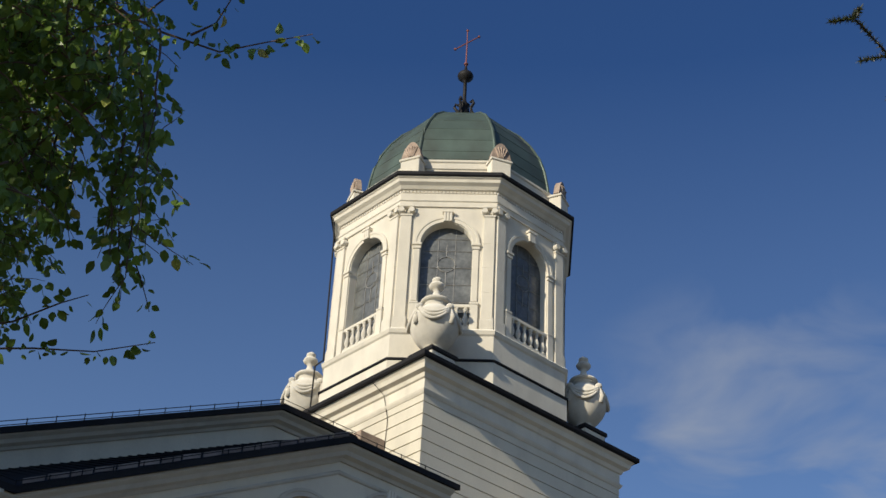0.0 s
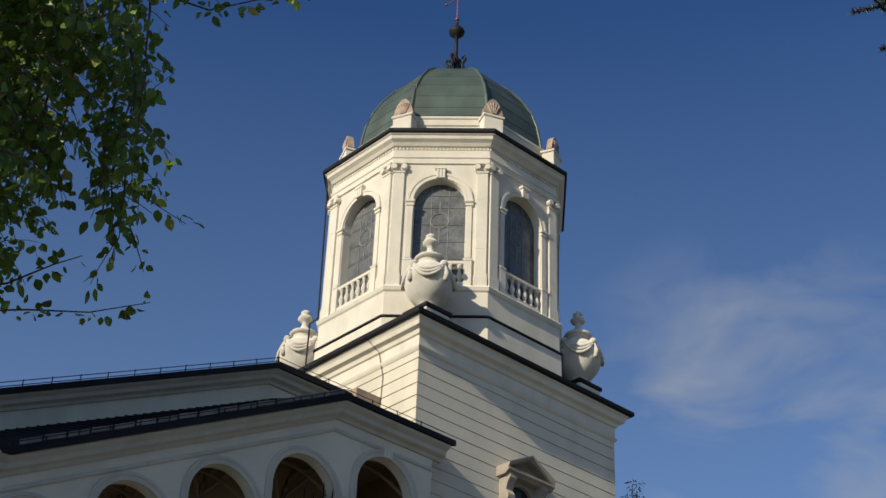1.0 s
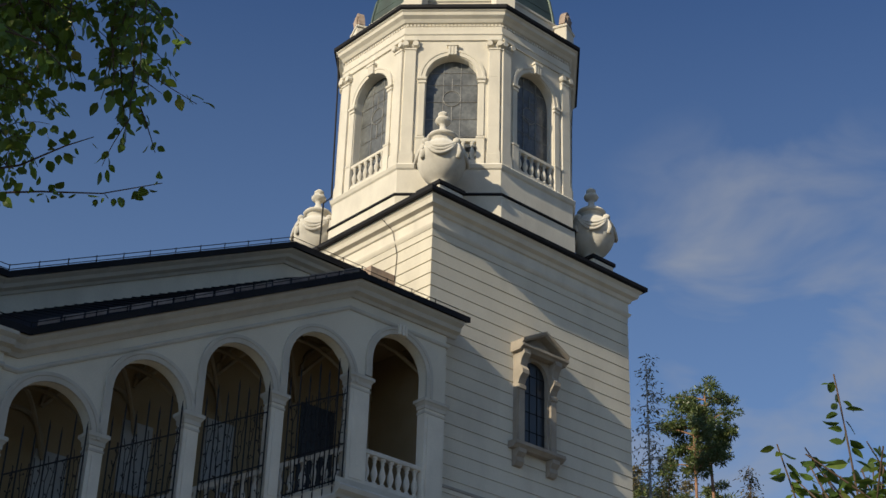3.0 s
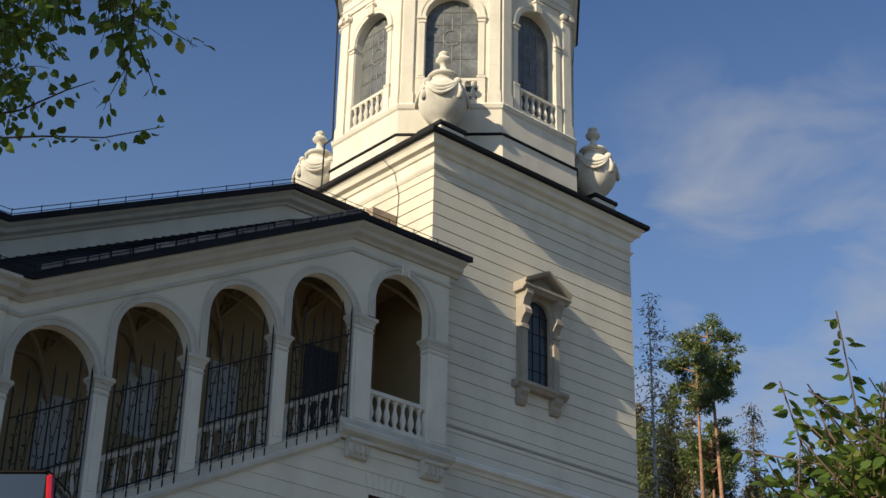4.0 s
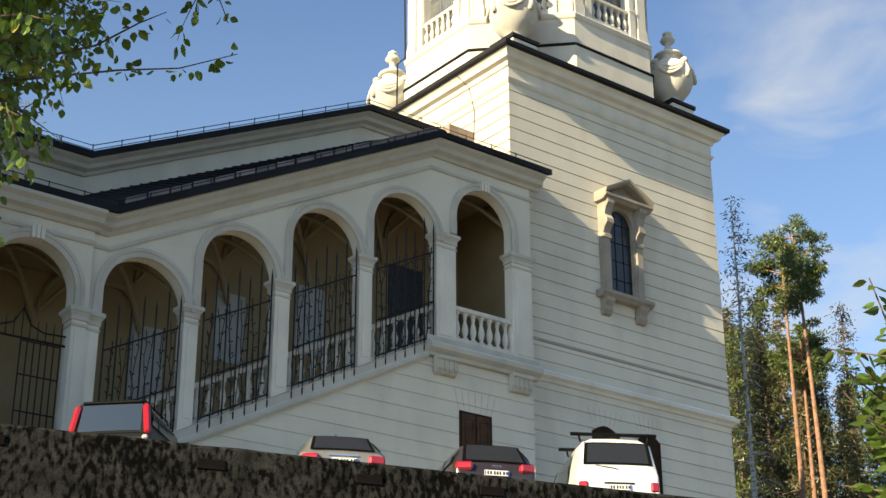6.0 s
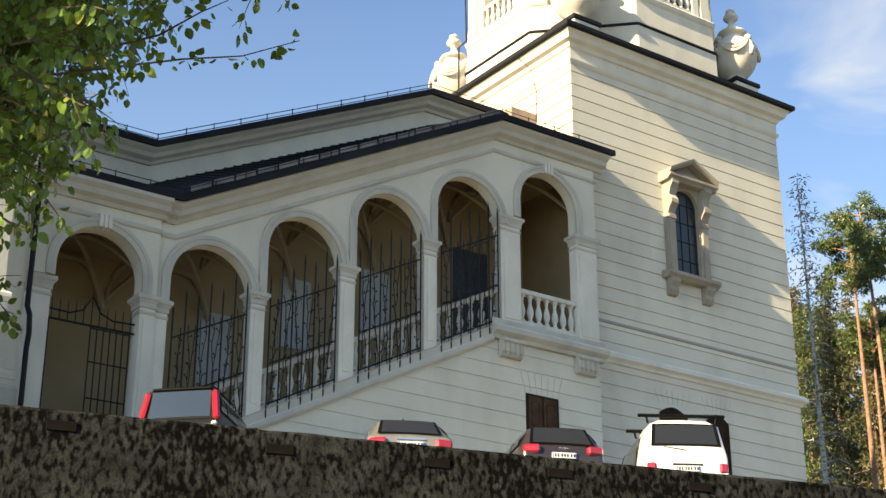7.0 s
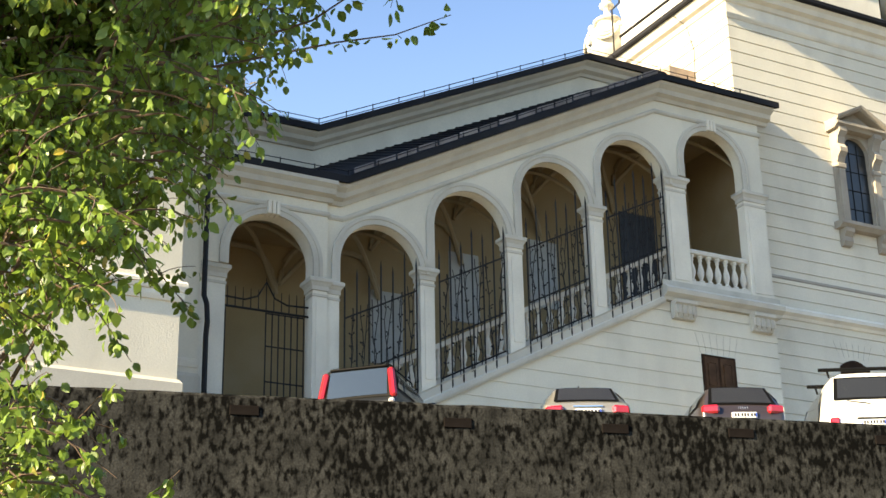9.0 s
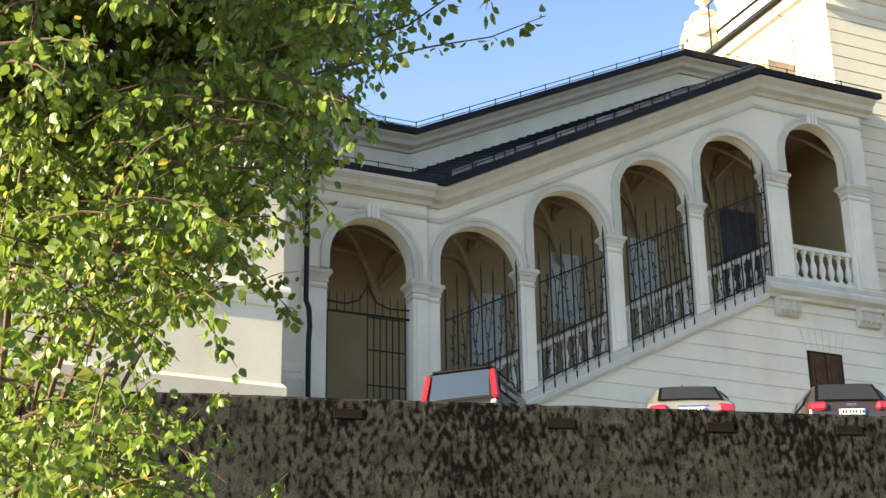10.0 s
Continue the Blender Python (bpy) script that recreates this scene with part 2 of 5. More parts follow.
bm = bmesh.new()
xs = [-900, -300, -120, -60] + [-40 + 2 * i for i in range(51)] + [75, 100, 160, 400, 900]
ys = [-900, -200, -60, -30] + [-20 + 2 * i for i in range(22)] + [24 + 1.0 * i for i in range(12)] + [38, 42, 50, 60, 80, 120, 400, 900]
grid = [[bm.verts.new((x, y, ground_z(x, y))) for x in xs] for y in ys]
for r, q in zip(grid, grid[1:]):
    for i in range(len(xs) - 1):
        bm.faces.new((r[i], r[i + 1], q[i + 1], q[i]))
tagged(part("ground", bm, EARTH, smooth=True), "brown earth hillside with patches of grass", "ground", kind="structure")

WDIR = Vector((1, -0.2584, 0)).normalized()
WORG = Vector((0, wall_y(0), 0))
WROT = math.degrees(math.atan2(WDIR.y, WDIR.x))
WM = Matrix.Translation(WORG) @ pose(0, 0, 0, 0, 0, WROT)
bm = bmesh.new()
nx = 240
prof = [(0.0, 0.0), (0.0, 7.0), (0.0, 8.0), (0.01, WALL_TOP - 0.06), (0.06, WALL_TOP), (0.5, WALL_TOP), (0.5, 0.0)]
cols = []
for i in range(nx + 1):
    x = -22 + 74 * i / nx
    cols.append([bm.verts.new((x, a + (0.025 * noise.noise((x * 0.9, b, 3)) if b > 1 else 0), b + (0.02 * noise.noise((x * 1.3, 5, a)) if b > 1 else 0))) for a, b in prof])
for p, q in zip(cols, cols[1:]):
    for i in range(len(prof) - 1):
        bm.faces.new((p[i], q[i], q[i + 1], p[i + 1]))
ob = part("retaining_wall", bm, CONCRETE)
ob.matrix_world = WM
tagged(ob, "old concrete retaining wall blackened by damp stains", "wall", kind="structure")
for wx, wz in ((9.8, 8.60), (13.7, 8.54), (16.75, 8.56), (19.3, 8.58), (22.4, 8.57)):
    bm = bmesh.new()
    box(bm, -0.26, 0.26, -0.022, 0.02, -0.09, 0.09, 0.008)
    wh = part("weep_hole_plate", bm, WEEP, ob)
    wh.location = (wx, 0, wz)
bm = bmesh.new()
box(bm, -22, 52, 0.5, 30, LOT - 0.3, LOT)
ob = part("parking_ground", bm, GRAVEL)
ob.matrix_world = WM
tagged(ob, "grey gravel parking ground before the church", "ground", kind="structure")

# ---- tower shaft ----
TX0, TX1, TY0, TY1 = 26.18, 34.93, 30.13, 38.88
TOWER = rect(TX0, TX1, TY0, TY1)
tower = empty("church_tower", "cream plastered church tower with octagonal belfry and copper dome", "tower", kind="structure", at=(0, 0, 0))
STEP = 0.412            # one course of the channelled plaster
JZ = 13.82              # a joint's height, from which the others count


def shaft_rings(z0, z1, poly, out=0.0):
    """Wall profile with recessed joints between z0 and z1."""
    k0 = math.ceil((z0 - JZ) / STEP)
    rows = [(out, z0)]
    k = k0
    while JZ + k * STEP < z1 - 0.05:
        z = JZ + k * STEP
        if z > z0 + 0.05:
            rows += [(out, z - 0.020), (out - 0.035, z - 0.015), (out - 0.035, z + 0.015), (out, z + 0.020)]
        k += 1
    rows.append((out, z1))
    return rows


bm = bmesh.new()
mould(bm, TOWER, shaft_rings(LOT - 0.4, 23.55, TOWER), closed=False)
shaft = part("shaft", bm, PLASTER, tower)
bm = bmesh.new()
mould(bm, TOWER, [(o, z + 0.16) for o, z in ((-0.05, 14.28), (0.05, 14.28), (0.09, 14.36), (0.20, 14.42), (0.20, 14.52), (0.12, 14.60), (0.04, 14.64), (-0.05, 14.64))])
part("string_course", bm, TRIM, tower)
# thin raised band; its dark colour stands in for a groove's shade
bm = bmesh.new()
mould(bm, TOWER, [(o, z + 0.14) for o, z in ((-0.05, 15.48), (0.0, 15.46), (0.03, 15.49), (0.03, 15.55), (0.0, 15.56), (-0.05, 15.56))])
part("band", bm, JOINT, tower)
bm = bmesh.new()
mould(bm, TOWER, [(-0.1, 23.55), (0.02, 23.55), (0.07, 23.62), (0.09, 23.68), (0.02, 23.71), (0.02, 24.05), (0.08, 24.08), (0.12, 24.20),
                  (0.26, 24.26), (0.30, 24.40), (0.38, 24.48), (0.38, 24.53), (-0.1, 24.53)])
part("cornice", bm, TRIM, tower)
bm = bmesh.new()
mould(bm, TOWER, [(-0.6, 24.50), (0.46, 24.50), (0.50, 24.54), (0.50, 24.66), (0.44, 24.68), (-1.2, 24.90), (-1.2, 24.6)])
part("cornice_roof", bm, ROOF, tower)

# ---- belfry ----
CX, CY = 30.77, 34.28
HB = 3.93               # half width of the belfry's walls
HC = 3.80               # from which the mouldings stand out


def octa(h):
    return octagon(CX, CY, h)


bm = bmesh.new()
mould(bm, octa(HC + 0.24), [(-0.6, 24.4), (0.06, 24.4), (0.06, 25.85), (0.0, 25.95), (0.0, 26.85), (0.06, 26.9), (0.10, 27.02), (0.02, 27.10), (-0.6, 27.10)])
part("belfry_base", bm, TRIM, tower)
bm = bmesh.new()
mould(bm, octa(HC + 0.30), [(0.0, 25.86), (0.05, 25.88), (0.05, 25.94), (0.0, 25.97)])
part("base_flashing", bm, ROOF, tower)
bm = bmesh.new()
mould(bm, octa(HC), [(-0.4, 32.00), (0.19, 32.00), (0.19, 32.19), (0.23, 32.22), (0.23, 32.28), (0.18, 32.30), (0.18, 32.55), (0.10, 32.57), (0.10, 32.68),
                     (0.20, 32.72), (0.28, 32.82), (0.40, 32.90), (0.42, 33.01), (0.48, 33.05), (0.48, 33.11), (-0.4, 33.11)])
part("belfry_cornice", bm, TRIM, tower)
bm = bmesh.new()
mould(bm, octa(HC), [(-1.2, 33.08), (0.52, 33.08), (0.56, 33.11), (0.56, 33.23), (0.50, 33.25), (-0.15, 33.50), (-1.2, 33.50)])
part("belfry_cornice_roof", bm, ROOF, tower)
OPEN_W, SILL, SPRING = 1.74, 28.07, 30.49     # belfry openings
for k in range(8):
    a = -math.pi / 2 + k * math.pi / 4
    m = Matrix.Translation((CX, CY, 0)) @ Matrix.Rotation(a + math.pi / 2, 4, "Z")
    half = HB * math.tan(math.pi / 8)
    w = OPEN_W / 2
    bm = bmesh.new()
    arc = [(-w * math.cos(math.pi * i / 14), SPRING + w * math.sin(math.pi * i / 14)) for i in range(15)]
    xs2 = [-half, -w] + [p[0] for p in arc] + [w, half]
    lo = [27.0, 27.0] + [p[1] for p in arc] + [27.0, 27.0]
    slab(bm, xs2, lo, [32.04] * len(xs2), -HB, -HB + 0.45)
    box(bm, -w, w, -HB + 0.12, -HB + 0.44, 27.0, SILL - 0.75)
    ob = part("belfry_wall", bm, TRIM, tower)
    ob.matrix_local = m

# ---- dome ----
DX, DY = CX + 0.11, CY - 0.11      # the dome's own axis


def octa_dome(h):
    return octagon(DX, DY, h)


bm = bmesh.new()
mould(bm, octa_dome(3.42), [(-0.5, 33.25), (0.0, 33.25), (0.0, 34.0), (0.05, 34.03), (0.05, 34.26), (0.10, 34.30), (0.10, 34.38), (-0.5, 34.40)])
part("dome_drum", bm, TRIM, tower)
DOME = [(3.27, 34.38), (3.28, 34.6), (3.23, 35.0), (3.13, 35.6), (2.94, 36.25), (2.62, 36.9), (2.22, 37.5), (1.73, 38.0), (1.17, 38.4), (0.60, 38.62), (0.29, 38.66)]
bm = bmesh.new()
mould(bm, octa_dome(1.0), [(h - 1.0, z) for h, z in DOME], closed=False)
part("dome", bm, COPPER, tower)

# ---- loggia ----
LY = 29.48
LB = 32.38              # back wall of the stair


def roof_rise(x):
    """How far the lean-to roof climbs to the upper wall."""
    return 1.40 - 0.34 * min(max((x - 13.57) / 9.2, 0), 1)


EAVE = [(10.2, 15.45), (13.57, 15.45), (22.77, 20.22), (26.62, 20.22)]


def along(path, x):
    for (a, b), (c, d) in zip(path, path[1:]):
        if x <= c:
            return b + (d - b) * (x - a) / (c - a)
    return path[-1][1]


loggia = empty("stair_loggia", "cream plastered arcaded stair loggia rising to the tower", "loggia", kind="structure")
# openings: x0, x1, crown, cap height on either side
BAYS = [(10.84, 12.85, 14.50, 13.18, 13.18), (13.55, 15.62, 14.75, 13.18, 13.89), (15.99, 18.02, 16.05, 13.89, 15.10),
        (18.44, 20.48, 17.30, 15.10, 16.37), (20.88, 22.95, 18.42, 16.37, 17.66), (23.61, 25.58, 19.24, 17.70, 17.70)]
xs3, lo3 = [10.16, 10.84], [13.18, 13.18]
for x0, x1, crown, ca, cb in BAYS:
    r = (x1 - x0) / 2
    spring = crown - r
    xs3.append(x0), lo3.append(ca)
    for i in range(25):
        a = math.pi * i / 24
        xs3.append(x0 + r - r * math.cos(a)), lo3.append(spring + r * math.sin(a))
    xs3.append(x1), lo3.append(cb)
xs3.append(26.31), lo3.append(17.70)
cuts = [13.57, 22.77]
xs4, lo4 = [], []
for i, (x, z) in enumerate(zip(xs3, lo3)):
    for c in cuts:
        if xs4 and xs4[-1] < c < x:
            t = (c - xs4[-1]) / (x - xs4[-1])
            lo4.append(lo4[-1] + t * (z - lo4[-1])), xs4.append(c)
    xs4.append(x), lo4.append(z)
bm = bmesh.new()
slab(bm, xs4, lo4, [along(EAVE, x) - 0.1 for x in xs4], LY, LY + 0.3)
part("arcade_wall", bm, PLASTER, loggia)
PORCH = 0.11                 # how far the entrance bay stands proud
pz = [(x, z) for x, z in zip(xs4, lo4) if x <= 12.85] + [(13.2, 13.18)]
bm = bmesh.new()
slab(bm, [p[0] for p in pz], [p[1] for p in pz], [15.35] * len(pz), LY - PORCH, LY - 0.002)
part("porch_wall", bm, PLASTER, loggia)
bm = bmesh.new()
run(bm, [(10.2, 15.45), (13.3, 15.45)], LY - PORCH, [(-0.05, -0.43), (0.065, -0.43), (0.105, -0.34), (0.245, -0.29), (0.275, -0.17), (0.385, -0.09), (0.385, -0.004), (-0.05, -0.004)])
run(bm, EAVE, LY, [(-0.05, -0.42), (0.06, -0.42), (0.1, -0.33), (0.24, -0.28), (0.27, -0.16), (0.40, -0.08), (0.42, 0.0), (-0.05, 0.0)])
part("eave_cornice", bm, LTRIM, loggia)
ASTR = [(10.2, 14.74), (13.62, 14.74), (22.75, 19.48), (26.36, 19.48)]
bm = bmesh.new()
run(bm, [(10.2, 14.74), (13.23, 14.74)], LY - PORCH, [(-0.05, -0.06), (0.035, -0.06), (0.06, -0.02), (0.06, 0.03), (0.03, 0.06), (-0.05, 0.06)])
run(bm, ASTR, LY, [(-0.05, -0.06), (0.035, -0.06), (0.06, -0.02), (0.06, 0.03), (0.03, 0.06), (-0.05, 0.06)])
part("astragal", bm, LTRIM, loggia)
# lean-to roof, then the upper wall and its roof
bm = bmesh.new()
for (x0, z0), (x1, z1) in zip(EAVE, EAVE[1:]):
    x1 = min(x1 + (0.14 if x1 > 26 else 0), 26.76)
    ya, yb = LY - 0.5, LB + 0.05
    q = [(x0, ya, z0), (x1, ya, z1), (x1, yb, z1 + roof_rise(x1)), (x0, yb, z0 + roof_rise(x0))]
    lowv = [bm.verts.new(p) for p in q]
    upv = [bm.verts.new((p[0], p[1], p[2] + 0.17)) for p in q]
    bm.faces.new(lowv[::-1])
    bm.faces.new(upv)
    for i in range(4):
        bm.faces.new((lowv[i], lowv[(i + 1) % 4], upv[(i + 1) % 4], upv[i]))
part("lower_roof", bm, ROOF, loggia)
UP = [(9.9, 18.12), (14.1, 18.12), (22.45, 22.14), (26.18, 22.14)]
bm = bmesh.new()
slab(bm, [p[0] for p in UP], [p[1] - 3.0 for p in UP], [p[1] - 0.02 for p in UP], LB, LB + 0.4)
part("upper_wall", bm, PLASTER, loggia)
bm = bmesh.new()
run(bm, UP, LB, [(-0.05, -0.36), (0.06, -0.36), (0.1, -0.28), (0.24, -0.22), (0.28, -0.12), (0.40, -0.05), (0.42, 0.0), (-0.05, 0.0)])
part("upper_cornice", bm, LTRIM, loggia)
bm = bmesh.new()
for (x0, z0), (x1, z1) in zip(UP, UP[1:]):
    ya, yb = LB - 0.5, LB + 5
    q = [(x0, ya, z0), (x1, ya, z1), (x1, yb, z1 + 1.2), (x0, yb, z0 + 1.2)]
    lowv = [bm.verts.new(p) for p in q]
    upv = [bm.verts.new((p[0], p[1], p[2] + 0.17)) for p in q]
    bm.faces.new(lowv[::-1])
    bm.faces.new(upv)
    for i in range(4):
        bm.faces.new((lowv[i], lowv[(i + 1) % 4], upv[(i + 1) % 4], upv[i]))
part("upper_roof", bm, ROOF, loggia)
# stair base wall with channelled joints


z = LOT - 0.3
k = math.floor((z - 13.01) / STEP)
while 13.01 + k * STEP < 14.1:
    za, zb = 13.01 + k * STEP, 13.01 + (k + 1) * STEP

    def xs_at(zz):
        return 12.6 + (zz + 0.0 - 9.35 + 0.35) / (14.46 - 9.35) * (22.66 - 12.6)
    a0, a1 = max(xs_at(za), 10.9), max(xs_at(min(zb, 14.1)), 10.9)
    zt = min(zb, 14.1) - 0.018
    vs = [(a0, za + 0.018), (26.31, za + 0.018), (26.31, zt), (a1, zt)]
    bm = bmesh.new()
    f = [bm.verts.new((x, LY + 0.04, zz)) for x, zz in vs]
    g = [bm.verts.new((x, LY + 0.5, zz)) for x, zz in vs]
    bm.faces.new(f)
    bm.faces.new(g[::-1])
    for i in range(4):
        bm.faces.new((f[i], g[i], g[(i + 1) % 4], f[(i + 1) % 4]))
    part("base_course", bm, PLASTER, loggia)
    k += 1
bm = bmesh.new()
slab(bm, [12.6, 22.66, 26.30], [LOT - 0.3] * 3, [9.2, 14.2, 14.2], LY + 0.065, LY + 0.45)
part("base_core", bm, PLASTER, loggia)
bm = bmesh.new()
run(bm, [(12.6, 9.35), (22.66, 14.46)], LY, [(-0.5, -0.42), (0.04, -0.42), (0.07, -0.36), (0.07, -0.26), (0.03, -0.22), (0.03, -0.04), (0.06, 0.0), (-0.5, 0.0)])
part("stair_string", bm, LTRIM, loggia)
bm = bmesh.new()
run(bm, [(22.6, 14.46), (26.45, 14.46)], LY, [(-0.5, -0.34), (0.06, -0.34), (0.10, -0.26), (0.24, -0.18), (0.26, -0.06), (0.16, 0.02), (0.06, 0.06), (0.06, 0.2), (-0.5, 0.2)])
part("balcony_floor", bm, LTRIM, loggia)
PIERS = [(10.16, 10.84, 13.18, LOT), (12.85, 13.55, 13.18, 9.3), (15.62, 15.99, 13.89, 10.85), (18.02, 18.44, 15.10, 12.05), (20.48, 20.88, 16.37, 13.3),
         (22.95, 23.61, 17.66, 14.4), (25.58, 26.31, 17.70, 14.4)]


def pier(x0, x1, cap, foot):
    p = part("pier", bmesh.new(), None, loggia)
    bm = bmesh.new()
    box(bm, x0, x1, LY, LY + 0.3, foot, cap - 0.3)
    box(bm, x0 + 0.1, x1 - 0.1, LY - 0.02, LY, foot + 0.35, cap - 0.55)
    part("shaft", bm, TRIM, p)
    bm = bmesh.new()
    r = rect(x0, x1, LY, LY + 0.3)
    mould(bm, r, [(-0.05, cap - 0.44), (0.02, cap - 0.44), (0.02, cap - 0.38), (-0.05, cap - 0.38)])
    mould(bm, r, [(-0.1, cap - 0.3), (0.026, cap - 0.3), (0.026, cap - 0.2), (0.064, cap - 0.13), (0.097, cap - 0.1), (0.097, cap - 0.02), (0.064, cap), (-0.1, cap)])
    part("capital", bm, LTRIM, p)


for row in PIERS:
    pier(*row)
# the entrance bay's own half of the corner pier
bm = bmesh.new()
box(bm, 12.85, 13.2, LY - PORCH, LY - 0.002, 9.3, 12.88)
box(bm, 12.93, 13.12, LY - PORCH - 0.02, LY - PORCH, 9.65, 12.63)
part("porch_pilaster", bm, TRIM, loggia)
bm = bmesh.new()
pr = rect(12.85, 13.2, LY - PORCH, LY + 0.1)
mould(bm, pr, [(-0.05, 12.74), (0.022, 12.74), (0.022, 12.80), (-0.05, 12.80)])
mould(bm, pr, [(-0.1, 12.883), (0.03, 12.883), (0.03, 12.98), (0.068, 13.05), (0.1, 13.08), (0.1, 13.163), (0.068, 13.183), (-0.1, 13.183)])
part("porch_capital", bm, LTRIM, loggia)
# inner walls, stair and ceiling behind the arcade
bm = bmesh.new()
slab(bm, [9.6, 13.57, 22.77, 26.18], [LOT - 0.3, LOT - 0.3, LOT, LOT], [16.2, 16.2, 20.9, 20.9], LB - 0.06, LB - 0.005)
part("inner_wall", bm, WALLINNER, loggia)
bm = bmesh.new()
slab(bm, [10.2, 13.57, 22.77, 26.31], [15.0, 15.0, 19.7, 19.7], [15.1, 15.1, 19.8, 19.8], LY + 0.5, LB - 0.06)
part("inner_vault", bm, WALLINNER, loggia)
bm = bmesh.new()
slab(bm, [9.9, 12.6, 22.66, 26.31], [LOT, LOT, 13.5, 13.5], [9.3, 9.3, 14.4, 14.4], LY + 0.5, LB - 0.06)
part("stair_floor", bm, TRIM, loggia)
bm = bmesh.new()
box(bm, 25.96, 26.165, LY + 0.31, LB - 0.07, LOT, 20.0)
box(bm, 26.165, 26.3, LY + 0.31, TY0 - 0.01, LOT, 20.2)
part("end_wall", bm, WALLINNER, loggia)

# ---- nave beside the loggia ----
NX, NY = 9.08, 27.2              # the nave's near corner
bm = bmesh.new()
box(bm, -16, NX, NY, 60, LOT - 0.3, 27.6)
nave = part("nave_wall", bm, PLASTER)
bm = bmesh.new()
box(bm, NX - 0.2, 10.10, 29.0, 58, LOT - 0.3, 27.5)
part("corner_pier", bm, PLASTER, nave)
NAVE = rect(-16, NX, NY, 60)
PIER = rect(NX - 0.2, 10.09, 29.0, 58)
bm = bmesh.new()
for z, o in ((11.46, 0.07), (11.66, 0.12), (14.2, 0.09)):
    mould(bm, NAVE, [(-0.05, z - 0.13), (o - 0.03, z - 0.11), (o, z - 0.02), (o, z + 0.05), (o - 0.03, z + 0.1), (-0.05, z + 0.12)])
for z, o in ((10.75, 0.06), (11.75, 0.08), (14.1, 0.06)):
    mould(bm, PIER, [(-0.05, z - 0.16), (o - 0.03, z - 0.12), (o, z - 0.02), (o, z + 0.05), (-0.05, z + 0.1)])
part("nave_moulding", bm, TRIM, nave)
bm = bmesh.new()
mould(bm, NAVE, [(-0.05, LOT - 0.2), (0.09, LOT - 0.2), (0.09, 9.70), (0.03, 9.78), (-0.05, 9.78)])
part("nave_plinth", bm, LTRIM, nave)
bm = bmesh.new()
mould(bm, PIER, [(-0.05, LOT - 0.2), (0.07, LOT - 0.2), (0.07, 10.42), (0.03, 10.5), (-0.05, 10.5)])
part("pier_plinth", bm, LTRIM, nave)
tagged(nave, "tall cream plastered church nave wall in sunlight", "wall", kind="structure")
# ---- more materials ----


def glossy(name, base, rough=0.25, metal=0.0, coat=0.0, emit=None, strength=0.0):
    m = material(name, base, rough, metal, scale=4, vary=0.06, grain=80, grain_vary=0.02, bump=0.0)
    b = m.node_tree.nodes["Principled BSDF"]
    b.inputs["Coat Weight"].default_value = coat
    if emit:
        b.inputs["Emission Color"].default_value = (*emit, 1)
        b.inputs["Emission Strength"].default_value = strength
    return m


def leaf_material(name, base, dry, amount, through_light=0.5):
    """Leaves: colour varies leaf by leaf, light passes through."""
    m = bpy.data.materials.new(name)
    m.use_nodes = True
    n, l = m.node_tree.nodes, m.node_tree.links
    b = n["Principled BSDF"]
    b.inputs["Roughness"].default_value = 0.42
    ge = n.new("ShaderNodeNewGeometry")
    ramp = n.new("ShaderNodeValToRGB")
    e = ramp.color_ramp.elements
    e[0].position, e[0].color = 0.0, (base[0] * 0.6, base[1] * 0.65, base[2] * 0.6, 1)
    e[1].position, e[1].color = 1.0, (*dry, 1)
    for pos, k in ((0.5, 1.0), (1 - amount, 1.35)):
        x = e.new(pos)
        x.color = (base[0] * k, base[1] * k, base[2] * k, 1)
    l.new(ge.outputs["Random Per Island"], ramp.inputs["Fac"])
    l.new(ramp.outputs["Color"], b.inputs["Base Color"])
    tr = n.new("ShaderNodeBsdfTranslucent")
    hs = n.new("ShaderNodeHueSaturation")
    hs.inputs["Value"].default_value = 1.35
    hs.inputs["Hue"].default_value = 0.485
    l.new(ramp.outputs["Color"], hs.inputs["Color"])
    l.new(hs.outputs["Color"], tr.inputs["Color"])
    mx = n.new("ShaderNodeMixShader")
    mx.inputs["Fac"].default_value = through_light
    l.new(b.outputs["BSDF"], mx.inputs[1])
    l.new(tr.outputs["BSDF"], mx.inputs[2])
    l.new(mx.outputs["Shader"], n["Material Output"].inputs["Surface"])
    return m


GLASS = glossy("dark_window_glass", (0.025, 0.027, 0.028), 0.3)
LEADGLASS = material("leaded_glass", (0.115, 0.12, 0.118), 0.25, scale=1.4, vary=0.35, grain=9, grain_vary=0.25, bump=0.2)
LEAD = material("lead_bar", (0.30, 0.29, 0.27), 0.6, 0.4)
CARGLASS = glossy("car_glass", (0.020, 0.020, 0.018), 0.04, coat=0.5)
CARGLASS.node_tree.nodes["Principled BSDF"].inputs["Specular IOR Level"].default_value = 0.5
CARGLASS.node_tree.nodes["Principled BSDF"].inputs["Coat IOR"].default_value = 1.45
SKYGLASS = glossy("bright_car_glass", (0.014, 0.018, 0.017), 0.04, coat=1.0)
SKYGLASS.node_tree.nodes["Principled BSDF"].inputs["Coat IOR"].default_value = 1.75
BROWNPAINT = glossy("dark_brown_car_paint", (0.040, 0.031, 0.030), 0.3, 0.3, 0.8)
BLACKPAINT = glossy("black_car_paint", (0.008, 0.009, 0.010), 0.35, 0.0, 0.08)
BLACKPAINT.node_tree.nodes["Principled BSDF"].inputs["Specular IOR Level"].default_value = 0.25
